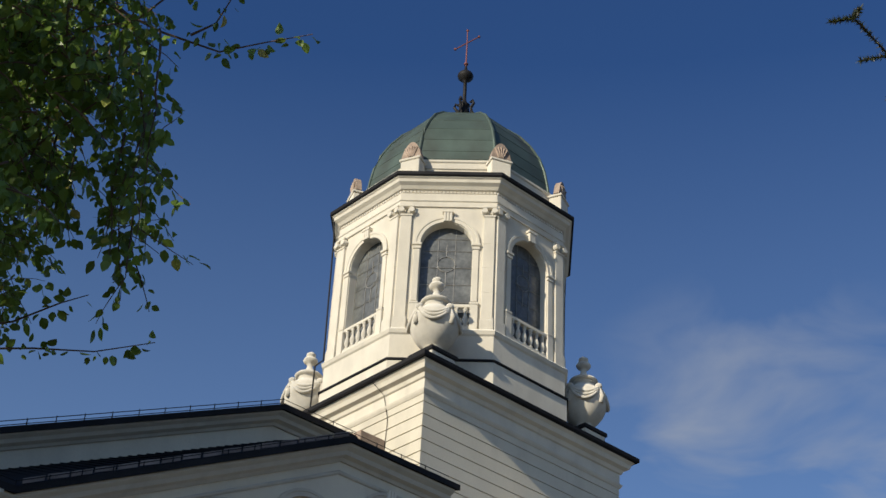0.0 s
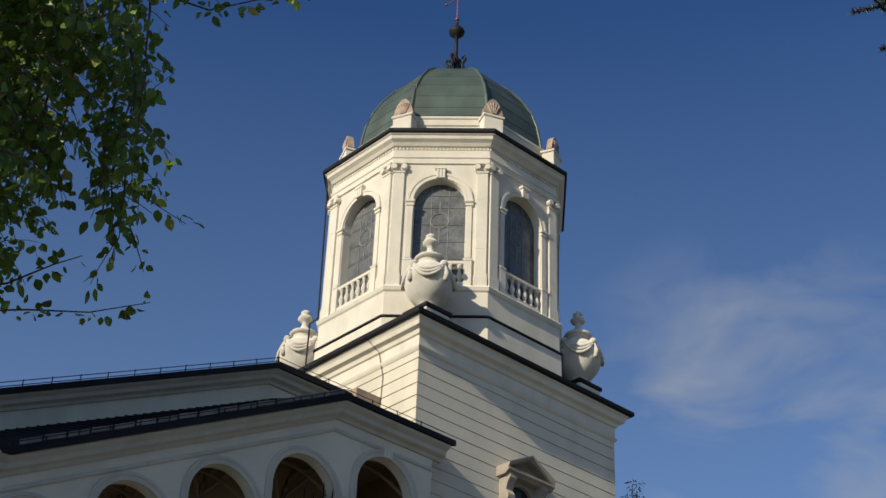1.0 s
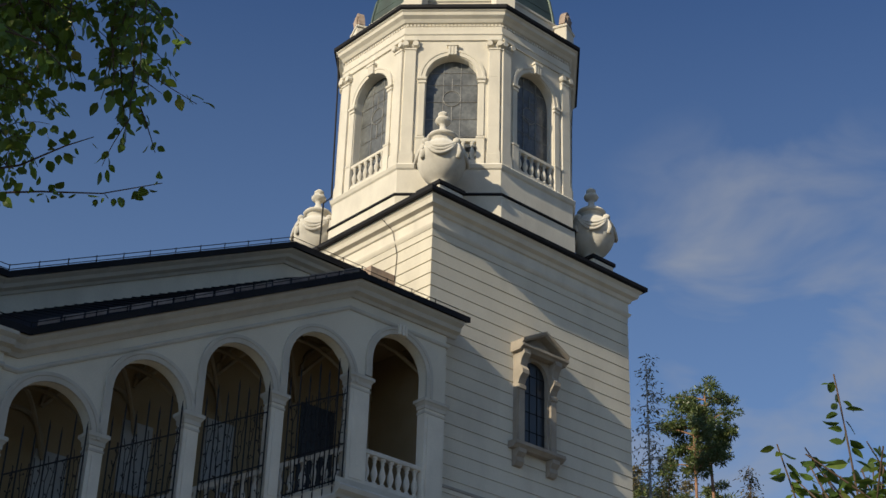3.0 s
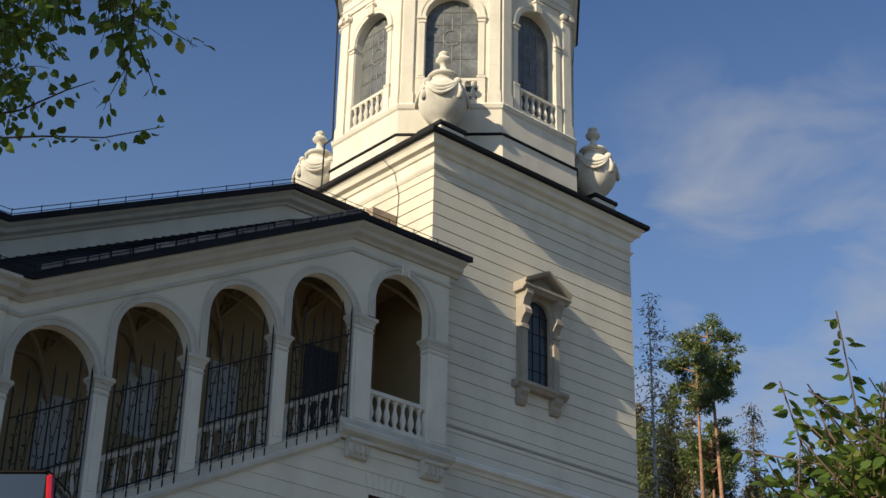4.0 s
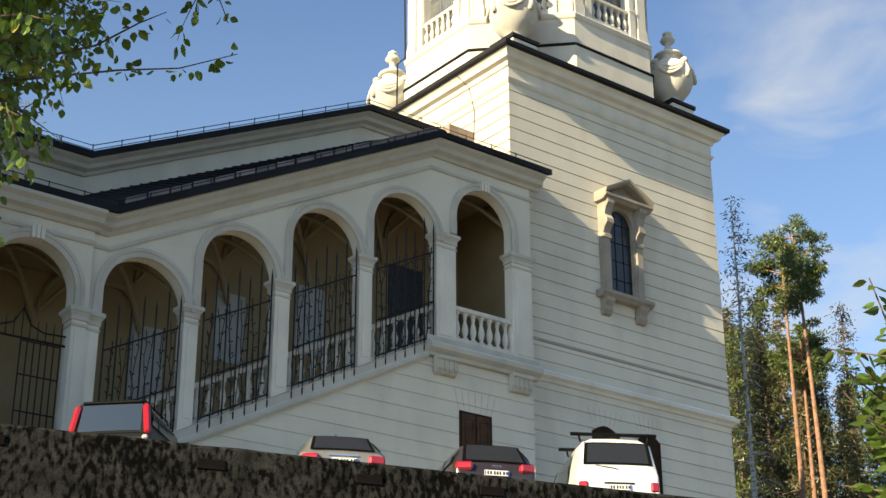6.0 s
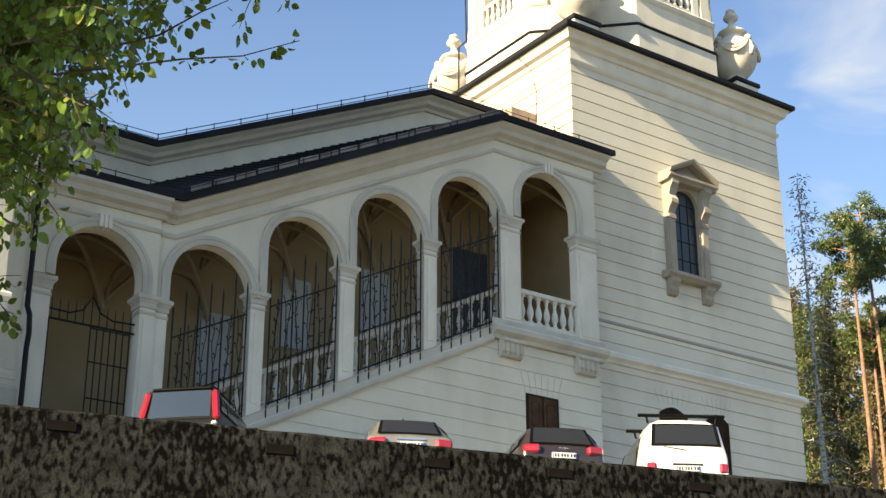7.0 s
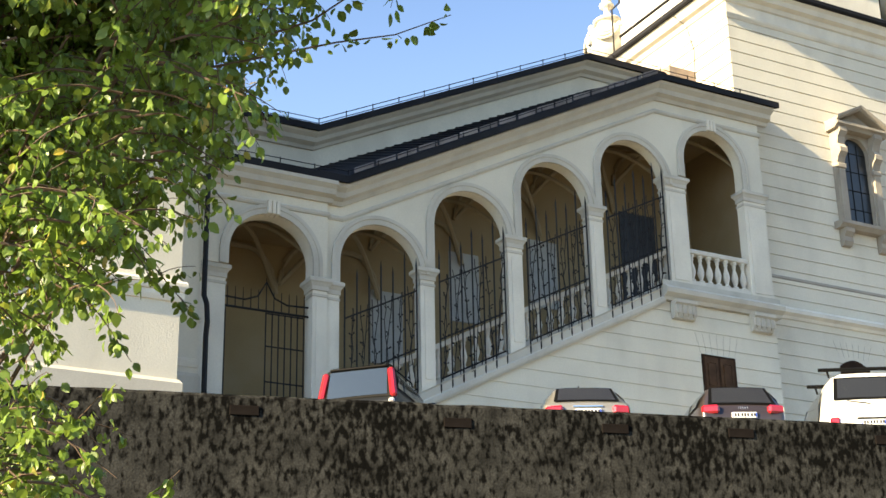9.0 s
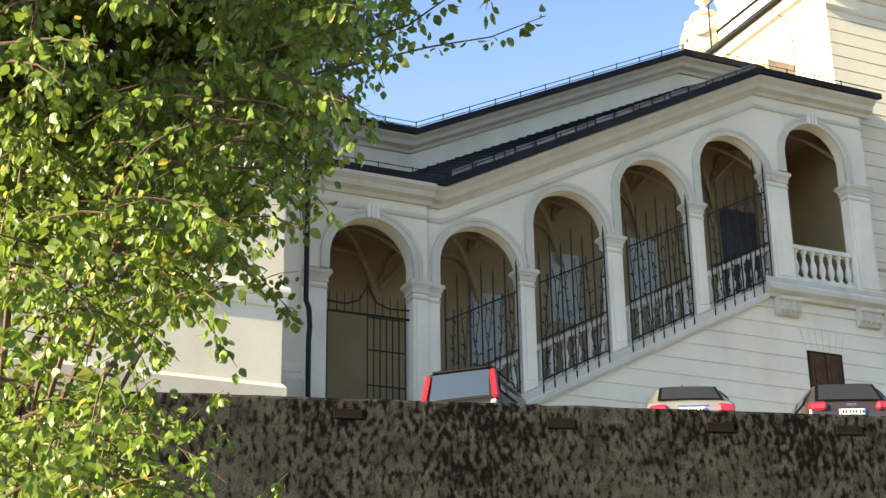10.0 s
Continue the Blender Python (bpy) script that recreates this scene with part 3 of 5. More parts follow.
SILVERPAINT = glossy("silver_car_paint", (0.27, 0.265, 0.245), 0.32, 0.5, 0.6)
WHITEPAINT = glossy("white_car_paint", (0.78, 0.77, 0.72), 0.3, 0.0, 0.8)
REDLAMP = glossy("red_lamp", (0.34, 0.010, 0.016), 0.12, coat=0.8)
WHITELAMP = glossy("clear_lamp", (0.45, 0.42, 0.42), 0.1, coat=1.0)
PLATE = glossy("plate_white", (0.78, 0.78, 0.76), 0.35)
BLUEBAND = glossy("plate_blue", (0.02, 0.06, 0.35), 0.35)
INK = glossy("plate_ink", (0.03, 0.03, 0.035), 0.5)
CHROME = glossy("chrome", (0.7, 0.7, 0.7), 0.15, 1.0)
SEAL = material("black_window_seal", (0.004, 0.004, 0.004), 0.6, spec=0.08)
RUBBER = material("rubber", (0.02, 0.02, 0.02), 0.8)
BIRCHBARK = material("birch_bark", (0.48, 0.44, 0.38), 0.85, scale=6, vary=0.2, grain=40, bump=0.4, stain=(0.05, 0.045, 0.04), stain_amount=0.9, stain_scale=7.0, streak=0.4)
TWIG = material("twig_bark", (0.10, 0.065, 0.045), 0.8, scale=9, vary=0.2)
PINEBARK = material("orange_pine_bark", (0.25, 0.135, 0.08), 0.9, scale=3, vary=0.3, grain=12, grain_vary=0.25, bump=0.8)
BIRCHLEAF = leaf_material("birch_leaf", (0.125, 0.20, 0.032), (0.42, 0.35, 0.07), 0.035, 0.42)
SHRUBLEAF = leaf_material("cherry_leaf", (0.085, 0.14, 0.026), (0.17, 0.19, 0.04), 0.2, 0.4)
NEEDLE = leaf_material("pine_needle", (0.09, 0.125, 0.04), (0.16, 0.155, 0.055), 0.2, 0.3)
DARKNEEDLE = leaf_material("spruce_needle", (0.042, 0.054, 0.019), (0.11, 0.085, 0.035), 0.25, 0.25)
LARCHLEAF = leaf_material("larch_foliage", (0.13, 0.115, 0.052), (0.20, 0.155, 0.075), 0.3, 0.3)

# ---- tower details ----


def arc_points(x0, x1, spring, n=20, grow=0.0):
    r = (x1 - x0) / 2 + grow
    c = (x0 + x1) / 2
    return [(c - r * math.cos(math.pi * i / n), spring + r * math.sin(math.pi * i / n)) for i in range(n + 1)]


def archivolt(bm, x0, x1, crown, y, inner, outer, out, n=22, foot_l=None, foot_r=None):
    """A raised band round an arch in a wall facing -y, with straight legs down to the feet."""
    r = (x1 - x0) / 2
    c, s = (x0 + x1) / 2, crown - r
    rows = []
    if foot_l is not None and foot_l < s:
        rows.append((-1, 0, foot_l))
    rows += [(-math.cos(math.pi * i / n), math.sin(math.pi * i / n), s) for i in range(n + 1)]
    if foot_r is not None and foot_r < s:
        rows.append((1, 0, foot_r))
    prof = [(inner, -0.02), (inner, out * 0.7), (inner + (outer - inner) * 0.55, out * 0.7), (inner + (outer - inner) * 0.62, out), (outer, out), (outer, -0.02)]
    rings = []
    for a, b, base in rows:
        rings.append([bm.verts.new((c + (r + g) * a, y - o, base + (r + g) * b)) for g, o in prof])
    for p, q in zip(rings, rings[1:]):
        for i in range(len(prof)):
            bm.faces.new((p[i], p[(i + 1) % len(prof)], q[(i + 1) % len(prof)], q[i]))
    bm.faces.new(rings[0])
    bm.faces.new(rings[-1][::-1])


BALUSTER = [(0.085, 0.0), (0.085, 0.05), (0.05, 0.07), (0.045, 0.10), (0.085, 0.22), (0.095, 0.30), (0.075, 0.40), (0.042, 0.52), (0.04, 0.58),
            (0.06, 0.62), (0.045, 0.66), (0.08, 0.70), (0.08, 0.75)]
bm = bmesh.new()
lathe(bm, BALUSTER, 10)
bmesh.ops.recalc_face_normals(bm, faces=bm.faces)
BAL_MESH = bpy.data.meshes.new("baluster")
bm.to_mesh(BAL_MESH)
bm.free()
BAL_MESH.polygons.foreach_set("use_smooth", [True] * len(BAL_MESH.polygons))
BAL_MESH.materials.append(STONE)


def baluster(at, parent, height=0.75):
    ob = new("baluster", BAL_MESH)
    ob.location = at
    ob.scale = (1, 1, height / 0.75)
    ob.parent = parent
    return ob


def belfry_side(k):
    """Pilasters, arch, window and balustrade of one side of the belfry, in the side's own frame."""
    a = k * math.pi / 4
    m = Matrix.Translation((CX, CY, 0)) @ Matrix.Rotation(a, 4, "Z")
    half = HB * math.tan(math.pi / 8)
    w = OPEN_W / 2

    def add(name, bm, mat, smooth=False):
        ob = part(name, bm, mat, tower, smooth=smooth)
        ob.matrix_local = m
        return ob
    for s in (-1, 1):
        bm = bmesh.new()
        x0, x1 = sorted((s * (half - 0.02), s * (half - 0.40)))
        box(bm, x0, x1, -HB - 0.09, -HB + 0.02, 27.55, 31.61, 0.012)
        box(bm, x0 - 0.04, x1 + 0.04, -HB - 0.13, -HB + 0.02, 27.08, 27.48, 0.015)
        box(bm, x0 - 0.02, x1 + 0.02, -HB - 0.11, -HB + 0.02, 27.48, 27.56)
        for z in (28.55, 29.52, 30.49):
            box(bm, x0 - 0.004, x1 + 0.004, -HB - 0.094, -HB, z, z + 0.018)
        add("pilaster", bm, TRIM)
        bm = bmesh.new()
        box(bm, x0 - 0.02, x1 + 0.02, -HB - 0.12, -HB + 0.02, 31.58, 31.64)
        box(bm, x0 - 0.06, x1 + 0.06, -HB - 0.18, -HB + 0.02, 31.91, 32.00, 0.015)
        for sx in (x0 + 0.02, x1 - 0.02):
            q = Matrix.Translation((sx, -HB - 0.12, 31.79)) @ Matrix.Rotation(math.pi / 2, 4, "X")
            bmesh.ops.create_cone(bm, cap_ends=True, segments=12, radius1=0.13, radius2=0.10, depth=0.16, matrix=q)
        add("ionic_capital", bm, TRIM)
        # jamb column of the opening with its own small capital
        bm = bmesh.new()
        jx0, jx1 = sorted((s * (w + 0.02), s * (w + 0.22)))
        box(bm, jx0, jx1, -HB - 0.05, -HB + 0.02, 28.21, SPRING - 0.22, 0.01)
        box(bm, jx0 - 0.03, jx1 + 0.03, -HB - 0.09, -HB + 0.02, 27.1, 28.09)
        box(bm, jx0 - 0.05, jx1 + 0.05, -HB - 0.11, -HB + 0.02, 28.07, 28.16, 0.015)
        box(bm, jx0 - 0.03, jx1 + 0.03, -HB - 0.08, -HB + 0.02, SPRING - 0.22, SPRING - 0.12)
        box(bm, jx0 - 0.06, jx1 + 0.06, -HB - 0.12, -HB + 0.02, SPRING - 0.10, SPRING, 0.015)
        add("jamb_column", bm, TRIM)
    bm = bmesh.new()
    archivolt(bm, -w, w, SPRING + w, -HB, 0.02, 0.24, 0.08)
    add("archivolt", bm, TRIM)
    bm = bmesh.new()
    for i in range(3):
        box(bm, -0.15 + 0.105 * i, -0.06 + 0.105 * i, -HB - 0.17, -HB, SPRING + w - 0.02, SPRING + w + 0.36, 0.012)
    box(bm, -0.19, 0.19, -HB - 0.19, -HB, SPRING + w + 0.34, SPRING + w + 0.43)
    add("keystone", bm, TRIM)
    # glazing, with bars and a ring
    bm = bmesh.new()
    pts = [(-w, 27.3)] + arc_points(-w, w, SPRING, 16) + [(w, 27.3)]
    f = [bm.verts.new((x, -HB + 0.30, z)) for x, z in pts]
    g = [bm.verts.new((x, -HB + 0.33, z)) for x, z in pts]
    bm.faces.new(f)
    bm.faces.new(g[::-1])
    pane = add("glazing", bm, LEADGLASS)
    bm = bmesh.new()
    yb = -HB + 0.285
    for x in (-w / 3, w / 3):
        tube(bm, [(x, yb, 27.4), (x, yb, SPRING + w * 0.9)], 0.010, 4)
    for z in (28.36, 29.04, 29.72, 30.39, 30.88):
        e = w if z < SPRING else math.sqrt(max(w * w - (z - SPRING) ** 2, 0.01))
        tube(bm, [(-e, yb, z), (e, yb, z)], 0.010, 4)
    tube(bm, [(0.30 * math.cos(t), yb, 29.86 + 0.30 * math.sin(t)) for t in (2 * math.pi * i / 20 for i in range(21))], 0.016, 4)
    tube(bm, [(0, yb, 30.15), (0, yb, 30.64)], 0.014, 4)
    tube(bm, [(0, yb, 28.94), (0, yb, 29.57)], 0.014, 4)
    bars = part("lead_bars", bm, LEAD, pane)
    # balustrade
    bm = bmesh.new()
    box(bm, -w, w, -HB - 0.06, -HB + 0.12, SILL - 0.1, SILL + 0.02, 0.015)
    box(bm, -w, w, -HB - 0.04, -HB + 0.10, 27.08, 27.28)
    add("rail", bm, TRIM)
    for i in range(6):
        x = -w + OPEN_W * (i + 0.5) / 6
        p = m @ Vector((x, -HB + 0.03, 27.28))
        baluster(p, tower, SILL - 0.1 - 27.28)


for k in range(8):
    belfry_side(k)
# dentils under the belfry's cornice
bm = bmesh.new()
for k in range(8):
    m = Matrix.Translation((CX, CY, 0)) @ Matrix.Rotation(k * math.pi / 4, 4, "Z")
    n = 26
    L = (HC + 0.14) * math.tan(math.pi / 8)
    for i in range(n):
        boxm(bm, (0.07, 0.08, 0.09), m @ Matrix.Translation((-L + 2 * L * (i + 0.5) / n, -(HC + 0.13), 32.63)))
part("dentil_course", bm, TRIM, tower)
# acroteria on the cornice and ribs of the dome
for k in range(8):
    a = math.pi / 8 + k * math.pi / 4 - math.pi / 2
    R = 3.72 / math.cos(math.pi / 8)
    m = Matrix.Translation((DX + R * math.cos(a), DY + R * math.sin(a), 0)) @ Matrix.Rotation(a + math.pi / 2, 4, "Z")
    bm = bmesh.new()
    box(bm, -0.36, 0.36, -0.16, 0.3, 33.2, 34.08, 0.02)
    box(bm, -0.41, 0.41, -0.20, 0.34, 34.08, 34.18, 0.02)
    ob = part("acroterion_block", bm, TRIM, tower)
    ob.matrix_local = m
    bm = bmesh.new()
    fan = [(-0.40, 34.22)] + [(-0.37 * math.cos(math.pi * i / 10) * (1 - 0.25 * math.sin(math.pi * i / 10)), 34.30 + 0.62 * math.sin(math.pi * i / 10)) for i in range(11)] + [(0.40, 34.22)]
    f = [bm.verts.new((x, -0.10, z)) for x, z in fan]
    g = [bm.verts.new((x, 0.12, z)) for x, z in fan]
    bm.faces.new(f)
    bm.faces.new(g[::-1])
    for i in range(len(fan)):
        j = (i + 1) % len(fan)
        bm.faces.new((f[i], g[i], g[j], f[j]))
    for i in range(-2, 3):
        tube(bm, [(0.03 * i, -0.11, 34.26), (0.11 * i, -0.12, 34.72 - 0.04 * abs(i))], 0.045, 5)
    sh = part("shell_ornament", bm, RUSTSTONE, ob)
    bm = bmesh.new()
    c8 = 1 / math.cos(math.pi / 8)
    tube(bm, [(DX + (h * c8 + 0.01) * math.cos(a), DY + (h * c8 + 0.01) * math.sin(a), z) for h, z in DOME[:-1]], 0.055, 6)
    part("dome_rib", bm, COPPER, tower)
# standing seams across the dome's sides
bm = bmesh.new()
for h, z in DOME[1:-2]:
    mould(bm, octa_dome(h), [(-0.02, z - 0.012), (0.006, z - 0.01), (0.012, z), (0.006, z + 0.01), (-0.02, z + 0.012)])
part("dome_seam", bm, COPPER, tower)
# finial and cross
finial = part("finial", bmesh.new(), None, tower)
bm = bmesh.new()
lathe(bm, [(0.75, 38.55), (0.70, 38.72), (0.42, 38.84), (0.40, 39.0), (0.30, 39.05), (0.18, 39.3), (0.16, 39.7), (0.24, 39.78), (0.12, 39.9), (0.075, 40.1), (0.07, 41.0),
           (0.16, 41.06), (0.30, 41.2), (0.32, 41.3), (0.28, 41.4), (0.12, 41.5), (0.07, 41.56), (0.05, 41.8)], 16, (DX, DY, 0))
part("finial_shaft", bm, DARKMETAL, finial, smooth=True)
bm = bmesh.new()
for i in range(4):
    a = i * math.pi / 2 + 0.4
    d = Vector((math.cos(a), math.sin(a), 0))
    tube(bm, [Vector((DX, DY, z)) + d * r for r, z in ((0.42, 38.9), (0.50, 39.1), (0.34, 39.35), (0.30, 39.6), (0.42, 39.8), (0.36, 39.95), (0.26, 39.86))], 0.075, 6, 0.05)
part("scroll", bm, DARKMETAL, finial)
bm = bmesh.new()
tube(bm, [(DX, DY, 41.7), (DX, DY, 43.75)], 0.035, 6, 0.022)
cd = Vector((0.12, -0.99, 0))
cz = Vector((DX, DY, 43.05))
tube(bm, [cz - cd * 0.62, cz + cd * 0.62], 0.026, 6)
for q in (cz - cd * 0.62, cz + cd * 0.62, Vector((DX, DY, 43.72))):
    bmesh.ops.create_icosphere(bm, subdivisions=1, radius=0.065, matrix=Matrix.Translation(q))
lathe(bm, [(0.02, 0), (0.09, 0.05), (0.09, 0.1), (0.02, 0.15)], 8, (DX, DY, 41.85))
part("cross", bm, CROSSMETAL, finial, "slender iron cross with a reddish rust tint")
# lightning conductor
bm = bmesh.new()
tube(bm, [(CX + a, CY + b, z) for a, b, z in ((-4.2, 1.78, 33.15), (-4.12, 1.76, 32.1), (-4.06, 1.72, 27.2), (-4.32, 1.8, 26.9), (-4.34, 1.8, 24.8))], 0.03, 5)
tube(bm, [(25.75, 32.1, 24.62), (25.72, 32.0, 24.4), (26.1, 31.9, 24.1), (26.15, 31.7, 23.2), (26.15, 31.75, 22.3)], 0.011, 5)
part("lightning_conductor", bm, DARKMETAL, tower)
bm = bmesh.new()
tube(bm, [(CX + a, CY + b, z) for a, b, z in ((4.32, -1.6, 33.1), (4.2, -1.66, 32.0), (4.14, -1.68, 29.5), (4.12, -1.68, 27.2))], 0.03, 5)
part("cable", bm, DARKMETAL, tower)

# window in the shaft, with pediment
WX0, WX1, WSILL, WCROWN = 29.95, 30.93, 17.66, 20.46
y = TY0
win = part("window", bmesh.new(), None, tower)
bm = bmesh.new()
pts = [(WX0, WSILL)] + arc_points(WX0, WX1, WCROWN - (WX1 - WX0) / 2, 14) + [(WX1, WSILL)]
f = [bm.verts.new((x, y - 0.02, z)) for x, z in pts]
g = [bm.verts.new((x, y + 0.05, z)) for x, z in pts]
bm.faces.new(f)
bm.faces.new(g[::-1])
pane = part("pane", bm, GLASS, win)
bm = bmesh.new()
for z in (18.2, 18.8, 19.4, 20.0):
    tube(bm, [(WX0, y - 0.03, z), (WX1, y - 0.03, z)], 0.014, 4)
for x in (WX0 + 0.33, WX0 + 0.65):
    tube(bm, [(x, y - 0.03, WSILL), (x, y - 0.03, 20.3)], 0.012, 4)
part("glazing_bar", bm, DARKMETAL, win)
bm = bmesh.new()
sl = [WX0 - 0.33, WX0] + [p[0] for p in pts[1:-1]] + [WX1, WX1 + 0.33]
lo = [WSILL, WSILL] + [p[1] for p in pts[1:-1]] + [WSILL, WSILL]
slab(bm, sl, lo, [20.8] * len(sl), y - 0.16, y + 0.02)
part("window_frame", bm, GREYSTONE, win)
for s, xc in ((-1, WX0 - 0.19), (1, WX1 + 0.19)):
    bm = bmesh.new()
    box(bm, xc - 0.13, xc + 0.13, y - 0.24, y - 0.15, WSILL + 0.05, 19.35, 0.02)
    box(bm, xc - 0.16, xc + 0.16, y - 0.27, y - 0.15, 19.35, 19.5, 0.02)
    part("pilaster", bm, GREYSTONE, win)
    bm = bmesh.new()
    prof = [(0.16, 20.62), (0.46, 20.6), (0.48, 20.45), (0.36, 20.3), (0.30, 20.1), (0.40, 19.95), (0.40, 19.82), (0.28, 19.7), (0.2, 19.5), (0.16, 19.5)]
    f = [bm.verts.new((xc - 0.14, y - o, z)) for o, z in prof]
    g = [bm.verts.new((xc + 0.14, y - o, z)) for o, z in prof]
    bm.faces.new(f)
    bm.faces.new(g[::-1])
    for i in range(len(prof)):
        j = (i + 1) % len(prof)
        bm.faces.new((f[i], g[i], g[j], f[j]))
    part("scroll_bracket", bm, GREYSTONE, win)
px0, px1, pm = 29.50, 31.50, 30.49
bm = bmesh.new()
run(bm, [(px0, 20.55), (px1, 20.55)], y, [(-0.02, 0), (0.40, 0), (0.46, 0.06), (0.54, 0.10), (0.54, 0.18), (-0.02, 0.18)])
run(bm, [(px0, 20.73), (pm, 21.24), (px1, 20.73)], y, [(-0.02, 0), (0.48, 0), (0.56, 0.06), (0.58, 0.14), (-0.02, 0.14)])
part("pediment", bm, GREYSTONE, win)
bm = bmesh.new()
f = [bm.verts.new((x, y - 0.22, z)) for x, z in ((px0 + 0.1, 20.72), (px1 - 0.1, 20.72), (pm, 21.26))]
g = [bm.verts.new((x, y, z)) for x, z in ((px0 + 0.1, 20.72), (px1 - 0.1, 20.72), (pm, 21.26))]
bm.faces.new(f)
for i in range(3):
    bm.faces.new((f[i], g[i], g[(i + 1) % 3], f[(i + 1) % 3]))
part("tympanum", bm, GREYSTONE, win)
bm = bmesh.new()
run(bm, [(29.42, 17.46), (31.52, 17.46)], y, [(-0.02, 0), (0.22, 0), (0.28, 0.05), (0.36, 0.10), (0.36, 0.20), (-0.02, 0.22)])
part("sill", bm, GREYSTONE, win)
for xc in (29.74, 31.16):
    bm = bmesh.new()
    prof = [(-0.02, 17.46), (0.30, 17.46), (0.30, 17.34), (0.18, 17.22), (0.20, 17.08), (0.12, 16.96), (-0.02, 16.94)]
    f = [bm.verts.new((xc - 0.16, y - o, z)) for o, z in prof]
    g = [bm.verts.new((xc + 0.16, y - o, z)) for o, z in prof]
    bm.faces.new(f)
    bm.faces.new(g[::-1])
    for i in range(len(prof)):
        j = (i + 1) % len(prof)
        bm.faces.new((f[i], g[i], g[j], f[j]))
    part("sill_bracket", bm, GREYSTONE, win)
# arched cellar doors at the foot of the shaft, near-black for the unlit inside
for x0, x1, crown in ((29.0, 30.1, 13.55), (30.85, 31.75, 13.62)):
    d = part("cellar_door", bmesh.new(), None, tower)
    bm = bmesh.new()
    rise = 0.22
    pts = [(x0, LOT)] + [(x0 + (x1 - x0) * i / 8, crown - rise + rise * math.sin(math.pi * i / 8)) for i in range(9)] + [(x1, LOT)]
    f = [bm.verts.new((p, TY0 - 0.012, q)) for p, q in pts]
    g = [bm.verts.new((p, TY0 + 0.05, q)) for p, q in pts]
    bm.faces.new(f)
    bm.faces.new(g[::-1])
    for i in range(len(pts)):
        j = (i + 1) % len(pts)
        bm.faces.new((f[i], g[i], g[j], f[j]))
    part("door_leaf", bm, DOORDARK, d)
    bm = bmesh.new()
    for i in range(7):
        t = (i - 3) * 0.16
        cxx = (x0 + x1) / 2 + t * (x1 - x0)
        tube(bm, [(cxx, TY0 - 0.002, crown + 0.06), (cxx + t * 0.35, TY0 - 0.002, crown + 0.48)], 0.0032, 4)
    part("voussoir_joint", bm, JOINT, d)


def urn(at):
    """A stone urn with swags, lid and bud."""
    u = empty("stone_urn", "pale stone urn with carved swags on the tower cornice", "urn", "urns on the tower", at=at)
    bm = bmesh.new()
    box(bm, -0.50, 0.50, -0.50, 0.50, -0.75, -0.04, 0.02)
    part("pedestal", bm, TRIM, u)
    bm = bmesh.new()
    box(bm, -0.56, 0.56, -0.56, 0.56, -0.04, 0.10, 0.015)
    part("plinth", bm, ROOF, u)
    bm = bmesh.new()
    lathe(bm, [(0.40, 0.10), (0.41, 0.17), (0.36, 0.22), (0.29, 0.27), (0.27, 0.33), (0.33, 0.38), (0.50, 0.50), (0.66, 0.72), (0.77, 0.98), (0.80, 1.22), (0.77, 1.42), (0.66, 1.60),
               (0.52, 1.71), (0.40, 1.76), (0.35, 1.84), (0.34, 1.92), (0.40, 1.98)], 32)
    part("bowl", bm, STONE, u, smooth=True)
    bm = bmesh.new()
    lathe(bm, [(0.40, 1.97), (0.48, 2.0), (0.50, 2.05), (0.46, 2.10), (0.36, 2.15), (0.22, 2.22), (0.14, 2.32), (0.10, 2.44), (0.10, 2.52), (0.14, 2.56), (0.22, 2.60), (0.26, 2.68),
               (0.22, 2.76), (0.12, 2.80), (0.11, 2.84), (0.17, 2.88), (0.16, 2.95), (0.07, 3.02), (0.01, 3.06)], 20)
    part("lid", bm, STONE, u, smooth=True)
    for i in range(4):
        a0 = i * math.pi / 2
        bm = bmesh.new()
        for j, drop in enumerate((0.30, 0.42, 0.54)):
            pts = []
            for s in range(11):
                t = s / 10
                a = a0 + t * math.pi / 2
                z = 1.62 - drop * math.sin(math.pi * t) * 1.15
                r = 0.64 + 0.17 * math.sin(math.pi * min(1, (1.65 - z) / 0.75) / 2) + 0.03
                pts.append((r * math.cos(a), r * math.sin(a), z))
            tube(bm, pts, 0.055, 6)
        bmesh.ops.create_icosphere(bm, subdivisions=2, radius=0.13, matrix=Matrix.Translation((0.68 * math.cos(a0), 0.68 * math.sin(a0), 1.62)))
        tube(bm, [(0.70 * math.cos(a0 + 0.02), 0.70 * math.sin(a0 + 0.02), 1.55), (0.83 * math.cos(a0), 0.83 * math.sin(a0), 1.2), (0.78 * math.cos(a0), 0.78 * math.sin(a0), 0.98)], 0.06, 6, 0.09)
        part("swag", bm, STONE, u, smooth=True)
    return u


u0 = urn((27.08, 30.84, 25.38))
for ux, uy in ((33.98, 30.80), (27.35, 37.6), (34.2, 37.6)):
    copy_thing(u0, pose(ux, uy, 25.38, 0, 0, 0))

